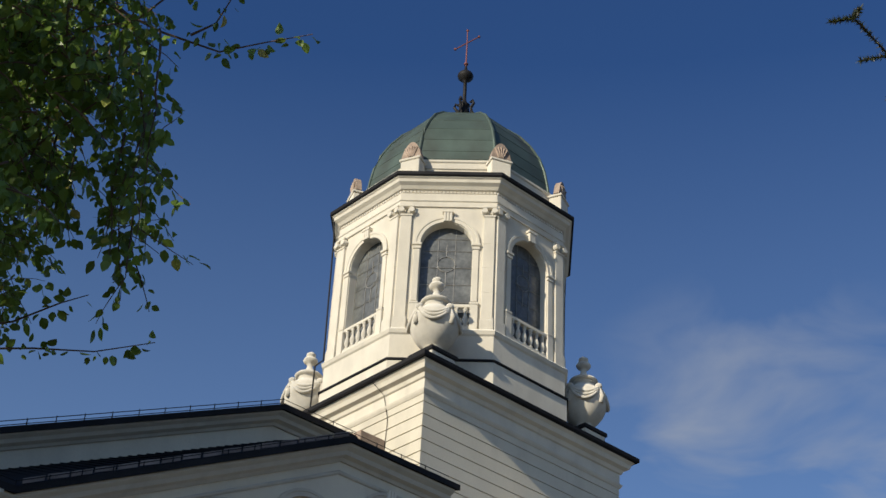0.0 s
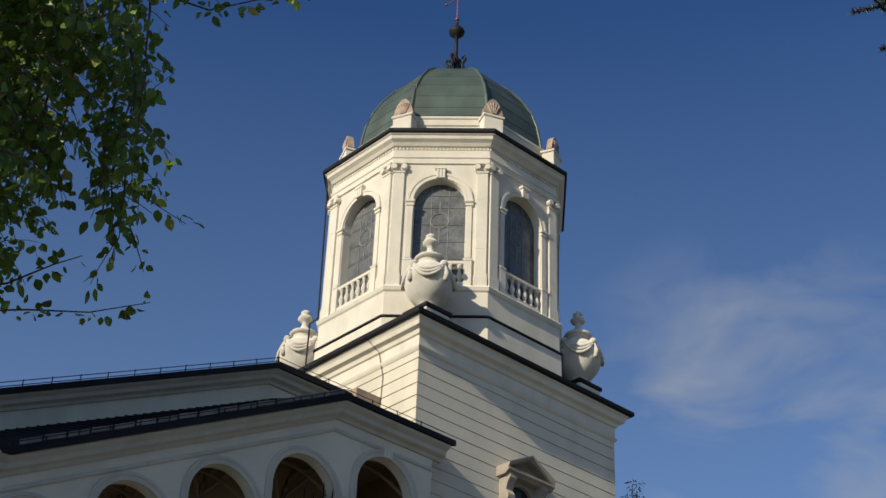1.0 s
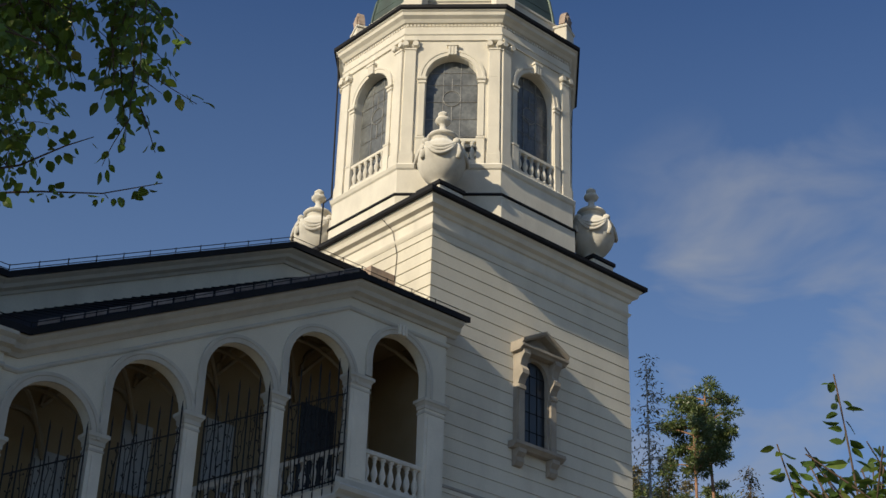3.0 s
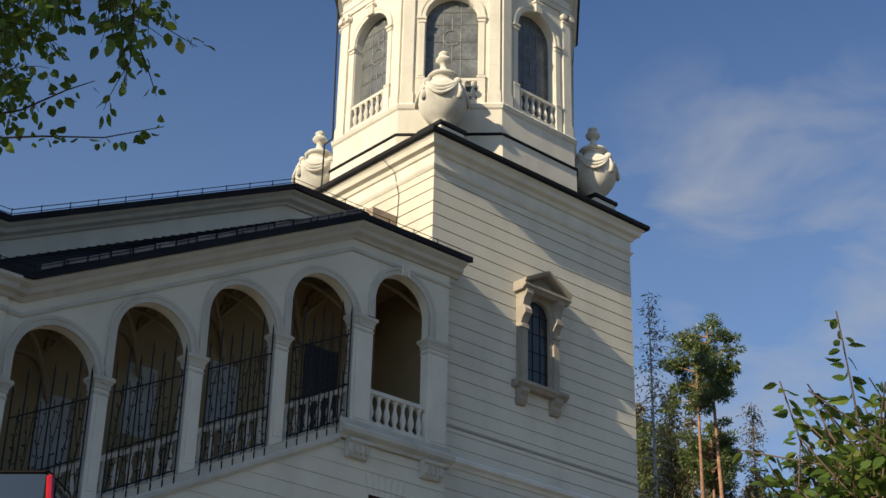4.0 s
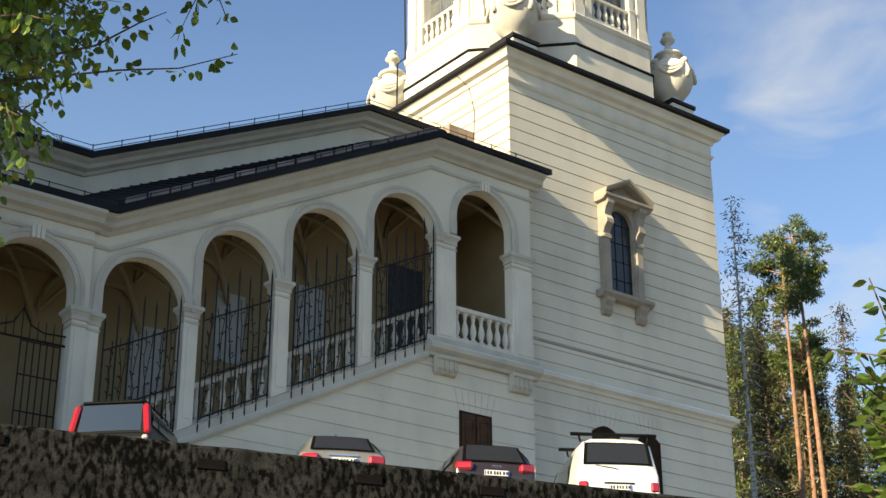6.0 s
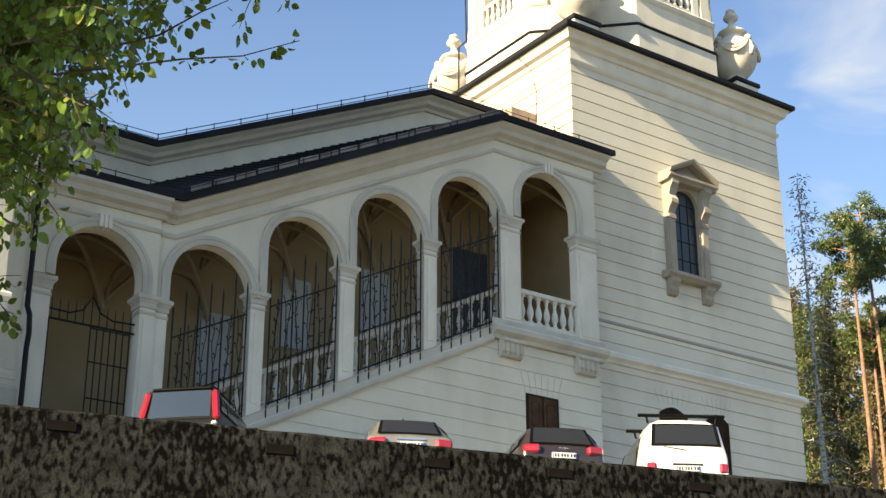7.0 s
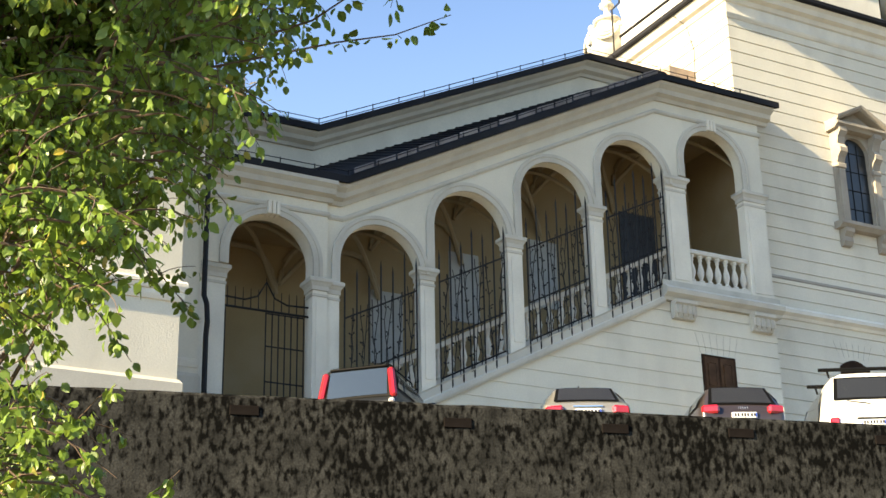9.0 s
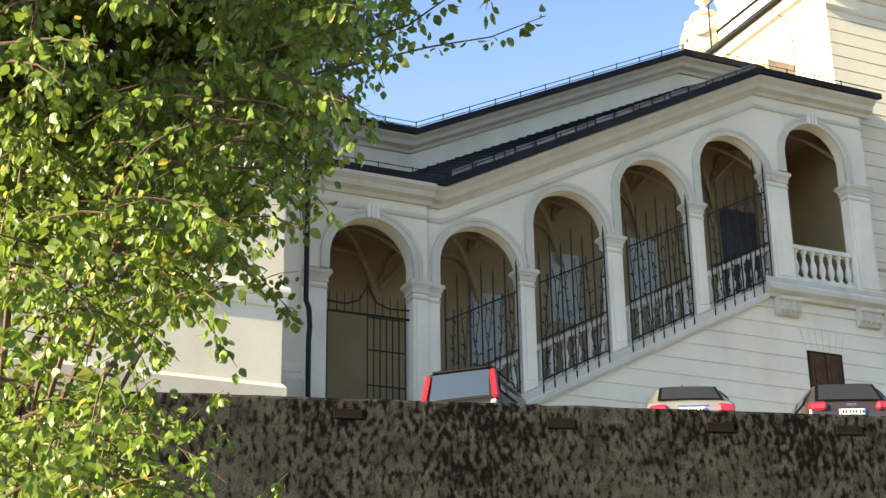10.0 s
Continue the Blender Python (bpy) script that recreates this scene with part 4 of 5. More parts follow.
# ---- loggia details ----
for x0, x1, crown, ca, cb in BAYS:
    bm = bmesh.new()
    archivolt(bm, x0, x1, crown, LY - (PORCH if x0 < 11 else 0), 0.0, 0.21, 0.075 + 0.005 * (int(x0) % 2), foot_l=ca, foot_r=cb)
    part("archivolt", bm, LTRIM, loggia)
for x0, x1, crown, ca, cb in (BAYS[0], BAYS[5]):
    bm = bmesh.new()
    c = (x0 + x1) / 2
    for i in range(3):
        box(bm, c - 0.15 + 0.105 * i, c - 0.06 + 0.105 * i, LY - 0.13 - (PORCH if x0 < 11 else 0), LY, crown - 0.02, crown + 0.30, 0.012)
    part("keystone", bm, TRIM, loggia)
# balcony balustrade
bm = bmesh.new()
box(bm, 23.61, 25.58, LY + 0.05, LY + 0.28, 15.58, 15.71, 0.02)
box(bm, 23.61, 25.58, LY + 0.06, LY + 0.26, 14.64, 14.82)
part("balcony_rail", bm, STONE, loggia)
for i in range(7):
    baluster((23.61 + 1.97 * (i + 0.5) / 7, LY + 0.16, 14.82), loggia, 0.76)
for xc in (23.2, 25.75):
    bm = bmesh.new()
    prof = [(-0.02, 14.12), (0.24, 14.12), (0.24, 14.04), (0.16, 14.0), (0.16, 13.8), (0.08, 13.66), (-0.02, 13.64)]
    f = [bm.verts.new((xc - 0.34, LY - o, z)) for o, z in prof]
    g = [bm.verts.new((xc + 0.34, LY - o, z)) for o, z in prof]
    bm.faces.new(f)
    bm.faces.new(g[::-1])
    for i in range(len(prof)):
        j = (i + 1) % len(prof)
        bm.faces.new((f[i], g[i], g[j], f[j]))
    for i in range(4):
        tube(bm, [(xc - 0.24 + 0.16 * i, LY - 0.165, 14.0), (xc - 0.24 + 0.16 * i, LY - 0.15, 13.78), (xc - 0.24 + 0.16 * i, LY - 0.09, 13.68)], 0.045, 6)
    part("balcony_bracket", bm, LTRIM, loggia)
# sloping balustrades and iron grilles in the stair bays


def string_z(x):
    return 9.35 + (x - 12.6) * (14.46 - 9.35) / (22.66 - 12.6)


for n, (x0, x1, crown, ca, cb) in enumerate(BAYS[1:5]):
    bm = bmesh.new()
    for h, d in ((0.86, 0.13), (0.0, 0.12)):
        run(bm, [(x0, string_z(x0) + h), (x1, string_z(x1) + h)], LY + 0.30, [(0, 0), (0.2, 0), (0.2, d), (0, d)])
    part("stair_rail", bm, STONE, loggia)
    for i in range(6):
        x = x0 + (x1 - x0) * (i + 0.5) / 6
        baluster((x, LY + 0.2, string_z(x) + 0.12), loggia, 0.74)
    g = empty("iron_grille", "black wrought-iron grille with thorny twigs between the stair piers", "grille", "grilles of the stair arcade", at=((x0 + x1) / 2, LY, string_z((x0 + x1) / 2)))
    nb = 7
    random.seed(40 + n)
    off = Vector(g.location)
    tops = []
    for i in range(nb):
        x = x0 + 0.12 + (x1 - x0 - 0.24) * i / (nb - 1)
        za, zb = string_z(x) - 0.12, string_z(x) + 3.05 + 0.25 * (i % 2)
        if zb > crown - 0.3:
            zb = crown - 0.3
        bm = bmesh.new()
        tube(bm, [Vector((x, LY - 0.03, za - 0.06)) - off, Vector((x, LY - 0.03, za)) - off, Vector((x, LY - 0.03, zb)) - off], 0.021, 5)
        tube(bm, [Vector((x, LY - 0.03, zb)) - off, Vector((x, LY - 0.03, zb + 0.22)) - off], 0.026, 5, 0.004)
        tube(bm, [Vector((x, LY - 0.03, za)) - off, Vector((x, LY - 0.03, za - 0.16)) - off], 0.026, 5, 0.004)
        part("bar", bm, DARKMETAL, g)
    for h in (0.10, 1.05, 2.45):
        bm = bmesh.new()
        tube(bm, [Vector((x0 + 0.12, LY - 0.03, string_z(x0 + 0.12) + h)) - off, Vector((x1 - 0.12, LY - 0.03, string_z(x1 - 0.12) + h)) - off], 0.02, 5)
        part("crossbar", bm, DARKMETAL, g)
    for i in list(range(nb - 1)) * 2:
        xa = x0 + 0.12 + (x1 - x0 - 0.24) * i / (nb - 1)
        st = (x1 - x0 - 0.24) / (nb - 1)
        bm = bmesh.new()
        s = random.choice((-1, 1))
        pts = []
        for j in range(9):
            t = j / 8
            x = xa + st * (0.5 + s * (t - 0.5) * 0.55) + random.uniform(-0.04, 0.04)
            pts.append(Vector((x, LY - 0.035, string_z(xa) + 0.1 + 2.6 * t + random.uniform(-0.04, 0.04))) - off)
        tube(bm, pts, 0.011, 4)
        for p, q in zip(pts[1:], pts[2:]):
            e = Vector((random.choice((-1, 1)) * random.uniform(0.05, 0.11), -0.02, random.uniform(0.04, 0.14)))
            tube(bm, [p, p + e], 0.012, 4, 0.003)
            bmesh.ops.create_icosphere(bm, subdivisions=1, radius=0.024, matrix=Matrix.Translation(p + e * 0.8))
        part("iron_twig", bm, DARKMETAL, g)
# entrance gate
x0, x1 = BAYS[0][0], BAYS[0][1]
gate = empty("entrance_gate", "black wrought-iron entrance gate with one leaf standing open", "gate", at=((x0 + x1) / 2, LY + 0.1, 9.4))
off = Vector(gate.location)
gy = LY + 0.12
bm = bmesh.new()
mid = (x0 + x1) / 2
tube(bm, [Vector((x0, gy, 12.30)) - off, Vector((x1, gy, 12.30)) - off], 0.028, 5)
tube(bm, [Vector((x, gy, z)) - off for x, z in ((x0, 12.52), (mid - 0.5, 12.50), (mid - 0.2, 12.62), (mid, 12.98), (mid + 0.2, 12.62), (mid + 0.5, 12.50), (x1, 12.52))], 0.022, 5)
for i in range(11):
    x = x0 + 0.1 + (x1 - x0 - 0.2) * i / 10
    h = 12.68 + (0.30 if i == 5 else 0)
    tube(bm, [Vector((x, gy, 12.3)) - off, Vector((x, gy, h)) - off, Vector((x, gy, h + 0.1)) - off], 0.014, 4, 0.006)
part("overthrow", bm, DARKMETAL, gate)


def leaf(m, name):
    bm = bmesh.new()
    for z in (0.1, 1.3, 2.1, 2.85):
        tube(bm, [m @ Vector((0, 0, z)), m @ Vector((0.9, 0, z))], 0.018, 5)
    for i in range(7):
        tube(bm, [m @ Vector((0.15 * i, 0, 0.02)), m @ Vector((0.15 * i, 0, 2.87))], 0.016, 4)
    part(name, bm, DARKMETAL, gate)


leaf(Matrix.Translation(Vector((mid, gy, 9.4)) - off), "gate_leaf")
leaf(Matrix.Translation(Vector((x0 + 0.06, gy, 9.4)) - off) @ Matrix.Rotation(math.radians(82), 4, "Z"), "gate_leaf")
# basement door under the balcony
door = part("basement_door", bmesh.new(), None, loggia)
bm = bmesh.new()
box(bm, 23.72, 24.80, LY + 0.012, LY + 0.05, LOT, 12.83)
part("door_reveal", bm, DOORDARK, door)
for xa, xb in ((23.78, 24.24), (24.28, 24.74)):
    bm = bmesh.new()
    box(bm, xa, xb, LY + 0.005, LY + 0.03, 11.2, 12.78, 0.02)
    box(bm, xa + 0.1, xb - 0.1, LY - 0.005, LY + 0.01, 12.0, 12.62, 0.02)
    part("door_leaf", bm, DARKWOOD, door)
bm = bmesh.new()
for i in range(7):
    t = (i - 3) / 3
    cxx = 24.26 + t * 0.55
    tube(bm, [(cxx, LY + 0.038, 12.87), (cxx + t * 0.14, LY + 0.038, 13.40)], 0.0032, 4)
part("voussoir_joint", bm, JOINT, door)
# snow guards along both eaves


def guard(path, y, dz, name):
    bm = bmesh.new()
    for h in (0.10, 0.22):
        tube(bm, [(x, y, z + dz + h) for x, z in path], 0.012, 4)
    for (xa, za), (xb, zb) in zip(path, path[1:]):
        n = max(2, int((xb - xa) / 0.75))
        for i in range(n):
            t = i / n
            x, z = xa + t * (xb - xa), za + t * (zb - za)
            tube(bm, [(x, y, z + dz - 0.02), (x, y, z + dz + 0.25)], 0.014, 4)
    part(name, bm, DARKMETAL, loggia)


guard([(x - (0.25 if x > 26 else 0), z) for x, z in EAVE], LY - 0.42, 0.10, "snow_guard")
guard([(x, z) for x, z in UP], LB - 0.42, 0.13, "upper_snow_guard")
# standing seams and battens on the lower roof
bm = bmesh.new()
for i in range(34):
    x = 13.8 + i * 0.265
    z = along(EAVE, x) + 0.1
    tube(bm, [(x, LY - 0.48, z), (x, LB, z + roof_rise(x) + 0.06)], 0.02, 4)
part("roof_seam", bm, ROOF, loggia)
for i in range(16):
    xa, xb = 13.75 + i * 0.565, 13.75 + i * 0.565 + 0.50
    bm = bmesh.new()
    run(bm, [(xa, along(EAVE, xa) + 0.24 + 0.02 * (i % 2)), (xb, along(EAVE, xb) + 0.24)], LY - 0.34, [(0, 0), (0.03, 0), (0.03, 0.13), (0, 0.13)])
    part("snow_board", bm, SNOWBOARD, loggia)
bm = bmesh.new()
box(bm, 25.2, 26.17, 31.75, 32.3, 22.1, 22.52, 0.02)
part("roof_box", bm, RUSTSTONE, loggia)
# gutters, downpipe
bm = bmesh.new()
tube(bm, [(10.30, 29.2, 15.4), (10.16, 28.90, 15.0), (10.16, 28.90, 12.2), (10.20, 28.82, 12.0), (10.22, 28.80, 11.6), (10.22, 28.86, 11.3), (10.24, 28.88, 8.72)], 0.06, 8)
tagged(part("downpipe", bm, DARKMETAL), "black metal downpipe on the corner of the nave", "downpipe")
# vault ribs and wall arches inside the loggia
for n, (x0, x1, crown, ca, cb) in enumerate(BAYS):
    a, b = x0 - 0.3, x1 + 0.3
    bm = bmesh.new()
    pts = [(p, LB - 0.10, q) for p, q in arc_points(a, b, crown - 0.75, 14)]
    pts = [(p, yy, min(q, crown + 0.35)) for p, yy, q in pts]
    tube(bm, pts, 0.07, 6)
    for sx, sy in ((a, b), (b, a)):
        q = []
        for i in range(13):
            t = i / 12
            q.append((sx + (sy - sx) * t, LB - 0.1 + (LY + 0.5 - LB) * t, crown - 0.75 + 1.15 * math.sin(math.pi * t)))
        tube(bm, q, 0.06, 5)
    part("vault_rib", bm, RIB, loggia)
    bm = bmesh.new()
    pw = 0.45
    base = string_z((x0 + x1) / 2) if 0 < n < 5 else (9.3 if n == 0 else 14.4)
    if n == 4:
        box(bm, 23.45, 24.65, LB - 0.09, LB - 0.05, 14.4, 17.75)
        part("inner_doorway", bm, INK, loggia)
    elif n in (1, 2, 3):
        cxx = (16.15, 18.4, 20.85)[n - 1]
        ztop = (14.25, 15.65, 16.4)[n - 1]
        box(bm, cxx - pw, cxx + pw, LB - 0.10, LB - 0.05, ztop - 1.9, ztop, 0.02)
        part("wall_tablet", bm, TABLET, loggia)
    else:
        bm.free()
# ---- parked cars ----


def car(kind, rows, paint, at, az, rear, side, label, lamps, plate_z, glass=CARGLASS, wheels=(0.75, 2.9), wheel_r=0.29):
    """rows: (y from the tail, low, belt, half width, roof, half roof width). rear, side: row ranges of the glazing."""
    c = empty(kind, label, "car" if kind != "van" else "van", "parked cars")
    c.matrix_world = pose(*at, 0, 0, -az)

    def ring(r):
        yy, lo, be, w, ro, wr = r
        h = [(w * 0.9, lo), (w, lo + 0.45 * (be - lo)), (w * 0.985, be), (wr + 0.35 * (w * 0.985 - wr), be + 0.6 * (ro - be)), (wr, ro - 0.10 * (ro - be) - 0.01), (wr * 0.72, ro - 0.005), (0, ro + 0.012)]
        return [(x, yy, z) for x, z in h] + [(-x, yy, z) for x, z in h[-2::-1]]
    rings = [ring(r) for r in rows]
    bm = bmesh.new()
    vs = [[bm.verts.new(p) for p in r] for r in rings]
    n = len(vs[0])
    for p, q in zip(vs, vs[1:]):
        for i in range(n):
            bm.faces.new((p[i], p[(i + 1) % n], q[(i + 1) % n], q[i]))
    bm.faces.new(vs[0])
    bm.faces.new(vs[-1][::-1])
    part("body", bm, paint, c, smooth=True)

    def patch(name, a, b, lo, hi, mat, push, us, top=True, sgn=1):
        bm = bmesh.new()
        grid = []
        m = 8
        for i in range(m + 1):
            t = lo + (hi - lo) * i / m
            ft = a + (b - a) * t
            k = min(int(ft), len(rows) - 2)
            f = ft - k
            r = [rows[k][j] + (rows[k + 1][j] - rows[k][j]) * f for j in range(6)]
            yy, l0, be, w, ro, wr = r
            line = []
            for u in us:
                if top:
                    line.append((u * wr, yy - push, ro + 0.012 + push - 0.02 * abs(u) ** 3))
                else:
                    xa, za = w * 0.985, be + 0.03
                    xb, zb = wr + 0.02, ro - 0.13 * (ro - be) - 0.01
                    line.append((sgn * (xa + (xb - xa) * u + push + 0.06 * math.sin(math.pi * u)), yy, za + (zb - za) * u))
            grid.append([bm.verts.new(p) for p in line])
        for p, q in zip(grid, grid[1:]):
            for i in range(len(us) - 1):
                bm.faces.new((p[i], p[i + 1], q[i + 1], q[i]))
        return part(name, bm, mat, c, smooth=True)
    a, b, lo, hi = rear
    patch("window_seal", a, b, lo - 0.04, min(hi + 0.07, 1.0), SEAL, 0.012, [-0.93, -0.6, -0.3, 0, 0.3, 0.6, 0.93])
    patch("rear_window", a, b, lo + 0.02, hi, glass, 0.020, [-0.83, -0.6, -0.3, 0, 0.3, 0.6, 0.83])
    a, b = side
    for sgn in (-1, 1):
        patch("side_window", a, b, 0.03, 0.97, CARGLASS, 0.012, [0.06, 0.5, 0.95], False, sgn)
        patch("door_pillar", a + (b - a) * 0.48, a + (b - a) * 0.52, 0, 1, BLACKPAINT, 0.018, [0.05, 0.5, 0.97], False, sgn)
    for name, mat, x, yy, z, sx, sy, sz in lamps:
        for sgn in (-1, 1):
            bm = bmesh.new()
            box(bm, -sx / 2, sx / 2, -sy / 2, sy / 2, -sz / 2, sz / 2, min(sx, sz, sy) * 0.3)
            ob = part(name, bm, mat, c)
            lean = Matrix.Rotation(-0.17, 4, "X") @ Matrix.Rotation(-sgn * 0.10, 4, "Y") if sz > 0.4 else Matrix()
            ob.matrix_local = Matrix.Translation((sgn * x, yy, z)) @ Matrix.Rotation(sgn * 0.25, 4, "Z") @ lean
    bm = bmesh.new()
    box(bm, -0.26, 0.26, -0.03, 0.0, plate_z - 0.055, plate_z + 0.055)
    pl = part("number_plate", bm, PLATE, c)
    bm = bmesh.new()
    for i in range(7):
        x = -0.19 + 0.06 * i + (0.02 if i > 1 else 0) + (0.02 if i > 4 else 0)
        box(bm, x - 0.02, x + 0.02, -0.034, -0.03, plate_z - 0.035, plate_z + 0.035)
    tagged(part("plate_bar", bm, INK, pl), kind="stuff")
    for s in (-1, 1):
        bm = bmesh.new()
        box(bm, s * 0.245 - 0.011, s * 0.245 + 0.011, -0.033, -0.03, plate_z - 0.05, plate_z + 0.05)
        part("plate_band", bm, BLUEBAND, pl)
    yy = rows[-1][0]
    front = wheels[1] + 0.25
    wmax = max(r[3] for r in rows)
    for sgn in (-1, 1):
        bm = bmesh.new()
        box(bm, -0.1, 0.1, -0.06, 0.06, -0.07, 0.07, 0.035)
        ob = part("wing_mirror", bm, BLACKPAINT, c)
        ob.location = (sgn * (wmax + 0.12), front - 1.15, 1.07 if rows[3][4] < 1.7 else 1.25)
        for wy in wheels:
            bm = bmesh.new()
            q = Matrix.Rotation(math.pi / 2, 4, "Y")
            bmesh.ops.create_cone(bm, cap_ends=True, segments=20, radius1=wheel_r, radius2=wheel_r, depth=0.19, matrix=q)
            t = part("wheel", bm, RUBBER, c)
            t.location = (sgn * (wmax - 0.11), wy, wheel_r)
            bm = bmesh.new()
            bmesh.ops.create_cone(bm, cap_ends=True, segments=16, radius1=wheel_r * 0.62, radius2=wheel_r * 0.62, depth=0.2, matrix=q)
            part("rim", bm, CHROME, t)
    return c


PANDA = [(0, .42, .66, .68, .70, .64), (.02, .28, .74, .76, .76, .75), (.05, .22, .82, .785, .80, .755), (.17, .2, .97, .79, 1.49, .71), (.34, .2, .97, .79, 1.54, .62),
         (.9, .2, .96, .79, 1.55, .58), (2.0, .2, .94, .79, 1.51, .57), (2.62, .2, .93, .785, 1.06, .64), (2.8, .2, .90, .78, .97, .66), (3.35, .22, .78, .74, .84, .62), (3.53, .3, .6, .66, .66, .58)]
HATCH = [(0, .40, .60, .78, .64, .74), (.04, .28, .80, .85, .84, .79), (.10, .24, .88, .875, .92, .77), (.42, .2, .93, .885, 1.38, .64), (.64, .2, .94, .885, 1.46, .60),
         (1.6, .2, .93, .885, 1.49, .58), (2.4, .2, .92, .885, 1.42, .57), (3.05, .2, .92, .88, 1.0, .66), (3.25, .2, .9, .87, .94, .68), (4.0, .25, .75, .80, .80, .66), (4.27, .3, .55, .68, .6, .6)]
SEDAN = [(0, .38, .58, .77, .62, .73), (.04, .26, .76, .84, .84, .76), (.10, .22, .82, .865, .88, .74), (.18, .2, .85, .87, .91, .72), (.50, .18, .87, .875, 1.28, .61), (.8, .18, .87, .875, 1.38, .59),
         (1.7, .18, .87, .875, 1.41, .58), (2.6, .18, .86, .875, 1.33, .57), (3.2, .18, .86, .87, .92, .66), (3.4, .18, .84, .86, .87, .68), (4.2, .23, .70, .80, .74, .66), (4.5, .28, .51, .68, .55, .6)]
VAN = [(a, b, c * 1.03, d, e * 1.06, f) for a, b, c, d, e, f in [(0, .42, .8, .86, .88, .85), (.03, .28, 1.05, .91, 1.12, .86), (.05, .22, 1.1, .92, 1.25, .85), (.16, .2, 1.12, .92, 1.82, .77), (.30, .2, 1.12, .92, 1.91, .74),
       (1.0, .2, 1.12, .92, 1.95, .74), (3.0, .2, 1.12, .92, 1.92, .74), (3.75, .2, 1.08, .92, 1.25, .76), (3.95, .2, 1.02, .91, 1.12, .76), (4.5, .25, .85, .85, .93, .7), (4.7, .3, .6, .75, .66, .65)]]
panda = car("hatchback", PANDA, BLACKPAINT, (12.3, 25.95, LOT), 46, (2, 3, 0.05, 0.92), (3, 6), "small black hatchback with tall red tail lamps",
            [("tail_lamp", REDLAMP, 0.715, 0.105, 1.12, 0.14, 0.16, 0.66), ("reversing_lamp", WHITELAMP, 0.72, 0.04, 0.72, 0.12, 0.1, 0.10)], 0.50, SKYGLASS, wheels=(0.55, 2.85))
for s in (-1, 1):
    bm = bmesh.new()
    tube(bm, [(s * 0.52, 0.5, 1.53), (s * 0.54, 0.6, 1.60), (s * 0.54, 1.8, 1.59), (s * 0.52, 1.9, 1.50)], 0.018, 5)
    tube(bm, [(s * 0.52, 0.3, 1.50), (s * 0.54, 0.36, 1.60), (s * 0.54, 0.62, 1.62)], 0.022, 6)
    part("roof_rail", bm, SEAL, panda)
panda.scale = (1, 1, 0.94)
bm = bmesh.new()
box(bm, -0.60, 0.60, 0.10, 0.34, 1.475, 1.535, 0.02)
part("roof_spoiler", bm, SEAL, panda)
silver = car("saloon_car", SEDAN, SILVERPAINT, (16.8, 24.6, LOT), 26, (3, 4, 0.06, 0.92), (4, 7), "silver saloon car with red tail lamps",
             [("tail_lamp", REDLAMP, 0.67, 0.05, 0.71, 0.36, 0.14, 0.19)], 0.67, wheels=(0.85, 3.5))
bm = bmesh.new()
tube(bm, [(0, 1.3, 1.41), (0, 1.22, 1.54)], 0.016, 5)
part("aerial", bm, RUBBER, silver)
bm = bmesh.new()
box(bm, -0.3, 0.3, 0.0, 0.04, 0.775, 0.80)
part("chrome_strip", bm, CHROME, silver)
audi = car("hatchback", HATCH, BROWNPAINT, (19.95, 23.6, LOT), 24, (2, 3, 0.08, 0.94), (3, 6), "dark brown hatchback with wide red tail lamps",
           [("tail_lamp", REDLAMP, 0.68, 0.05, 0.83, 0.36, 0.14, 0.18)], 0.70, wheels=(0.8, 3.35))
bm = bmesh.new()
for i in range(4):
    tube(bm, [(-0.075 + 0.05 * i + 0.028 * math.cos(t), 0.04, 0.855 + 0.028 * math.sin(t)) for t in (2 * math.pi * k / 10 for k in range(11))], 0.006, 4)
part("badge", bm, CHROME, audi)
bm = bmesh.new()
box(bm, -0.20, 0.20, 0.60, 0.63, 1.43, 1.455)
part("brake_light", bm, REDLAMP, audi)
van = car("van", VAN, WHITEPAINT, (23.3, 23.4, LOT), 31, (2, 3, 0.10, 0.86), (5, 7), "white panel van with a dark roof rack",
          [("tail_lamp", REDLAMP, 0.80, 0.02, 0.88, 0.20, 0.1, 0.22)], 0.86, wheels=(0.9, 3.6), wheel_r=0.32)
rack = part("roof_rack", bmesh.new(), None, van)
for yy in (0.35, 1.7):
    bm = bmesh.new()
    tube(bm, [(-0.98, yy, 2.14), (0.98, yy, 2.14)], 0.042, 6)
    for s in (-1, 1):
        tube(bm, [(s * 0.76, yy, 1.96), (s * 0.8, yy, 2.14)], 0.025, 5)
    part("rack_bar", bm, SEAL, rack)
bm = bmesh.new()
lathe(bm, [(0.05, 0), (0.085, 0.0), (0.085, 0.012), (0.05, 0.012)], 18)
ob = part("badge", bm, CHROME, van)
ob.matrix_local = Matrix.Translation((0, 0.03, 1.0)) @ Matrix.Rotation(math.pi / 2, 4, "X")
bm = bmesh.new()
tube(bm, [(0.0, 0.03, 1.27), (-0.1, 0.02, 1.30), (-0.5, 0.05, 1.36)], 0.012, 5)
part("wiper", bm, RUBBER, van)
bm = bmesh.new()
box(bm, -0.34, 0.34, -0.03, 0.03, 0.935, 0.975, 0.01)
part("handle_strip", bm, RUBBER, van)

# ---- plants ----
EYE = Vector((0, 0, 1.6))


def at_angle(az, el, r):
    """A place seen from the viewpoint at compass angle az, height angle el and distance r."""
    a, e = math.radians(az), math.radians(el)
    return EYE + Vector((math.sin(a) * math.cos(e), math.cos(a) * math.cos(e), math.sin(e))) * r


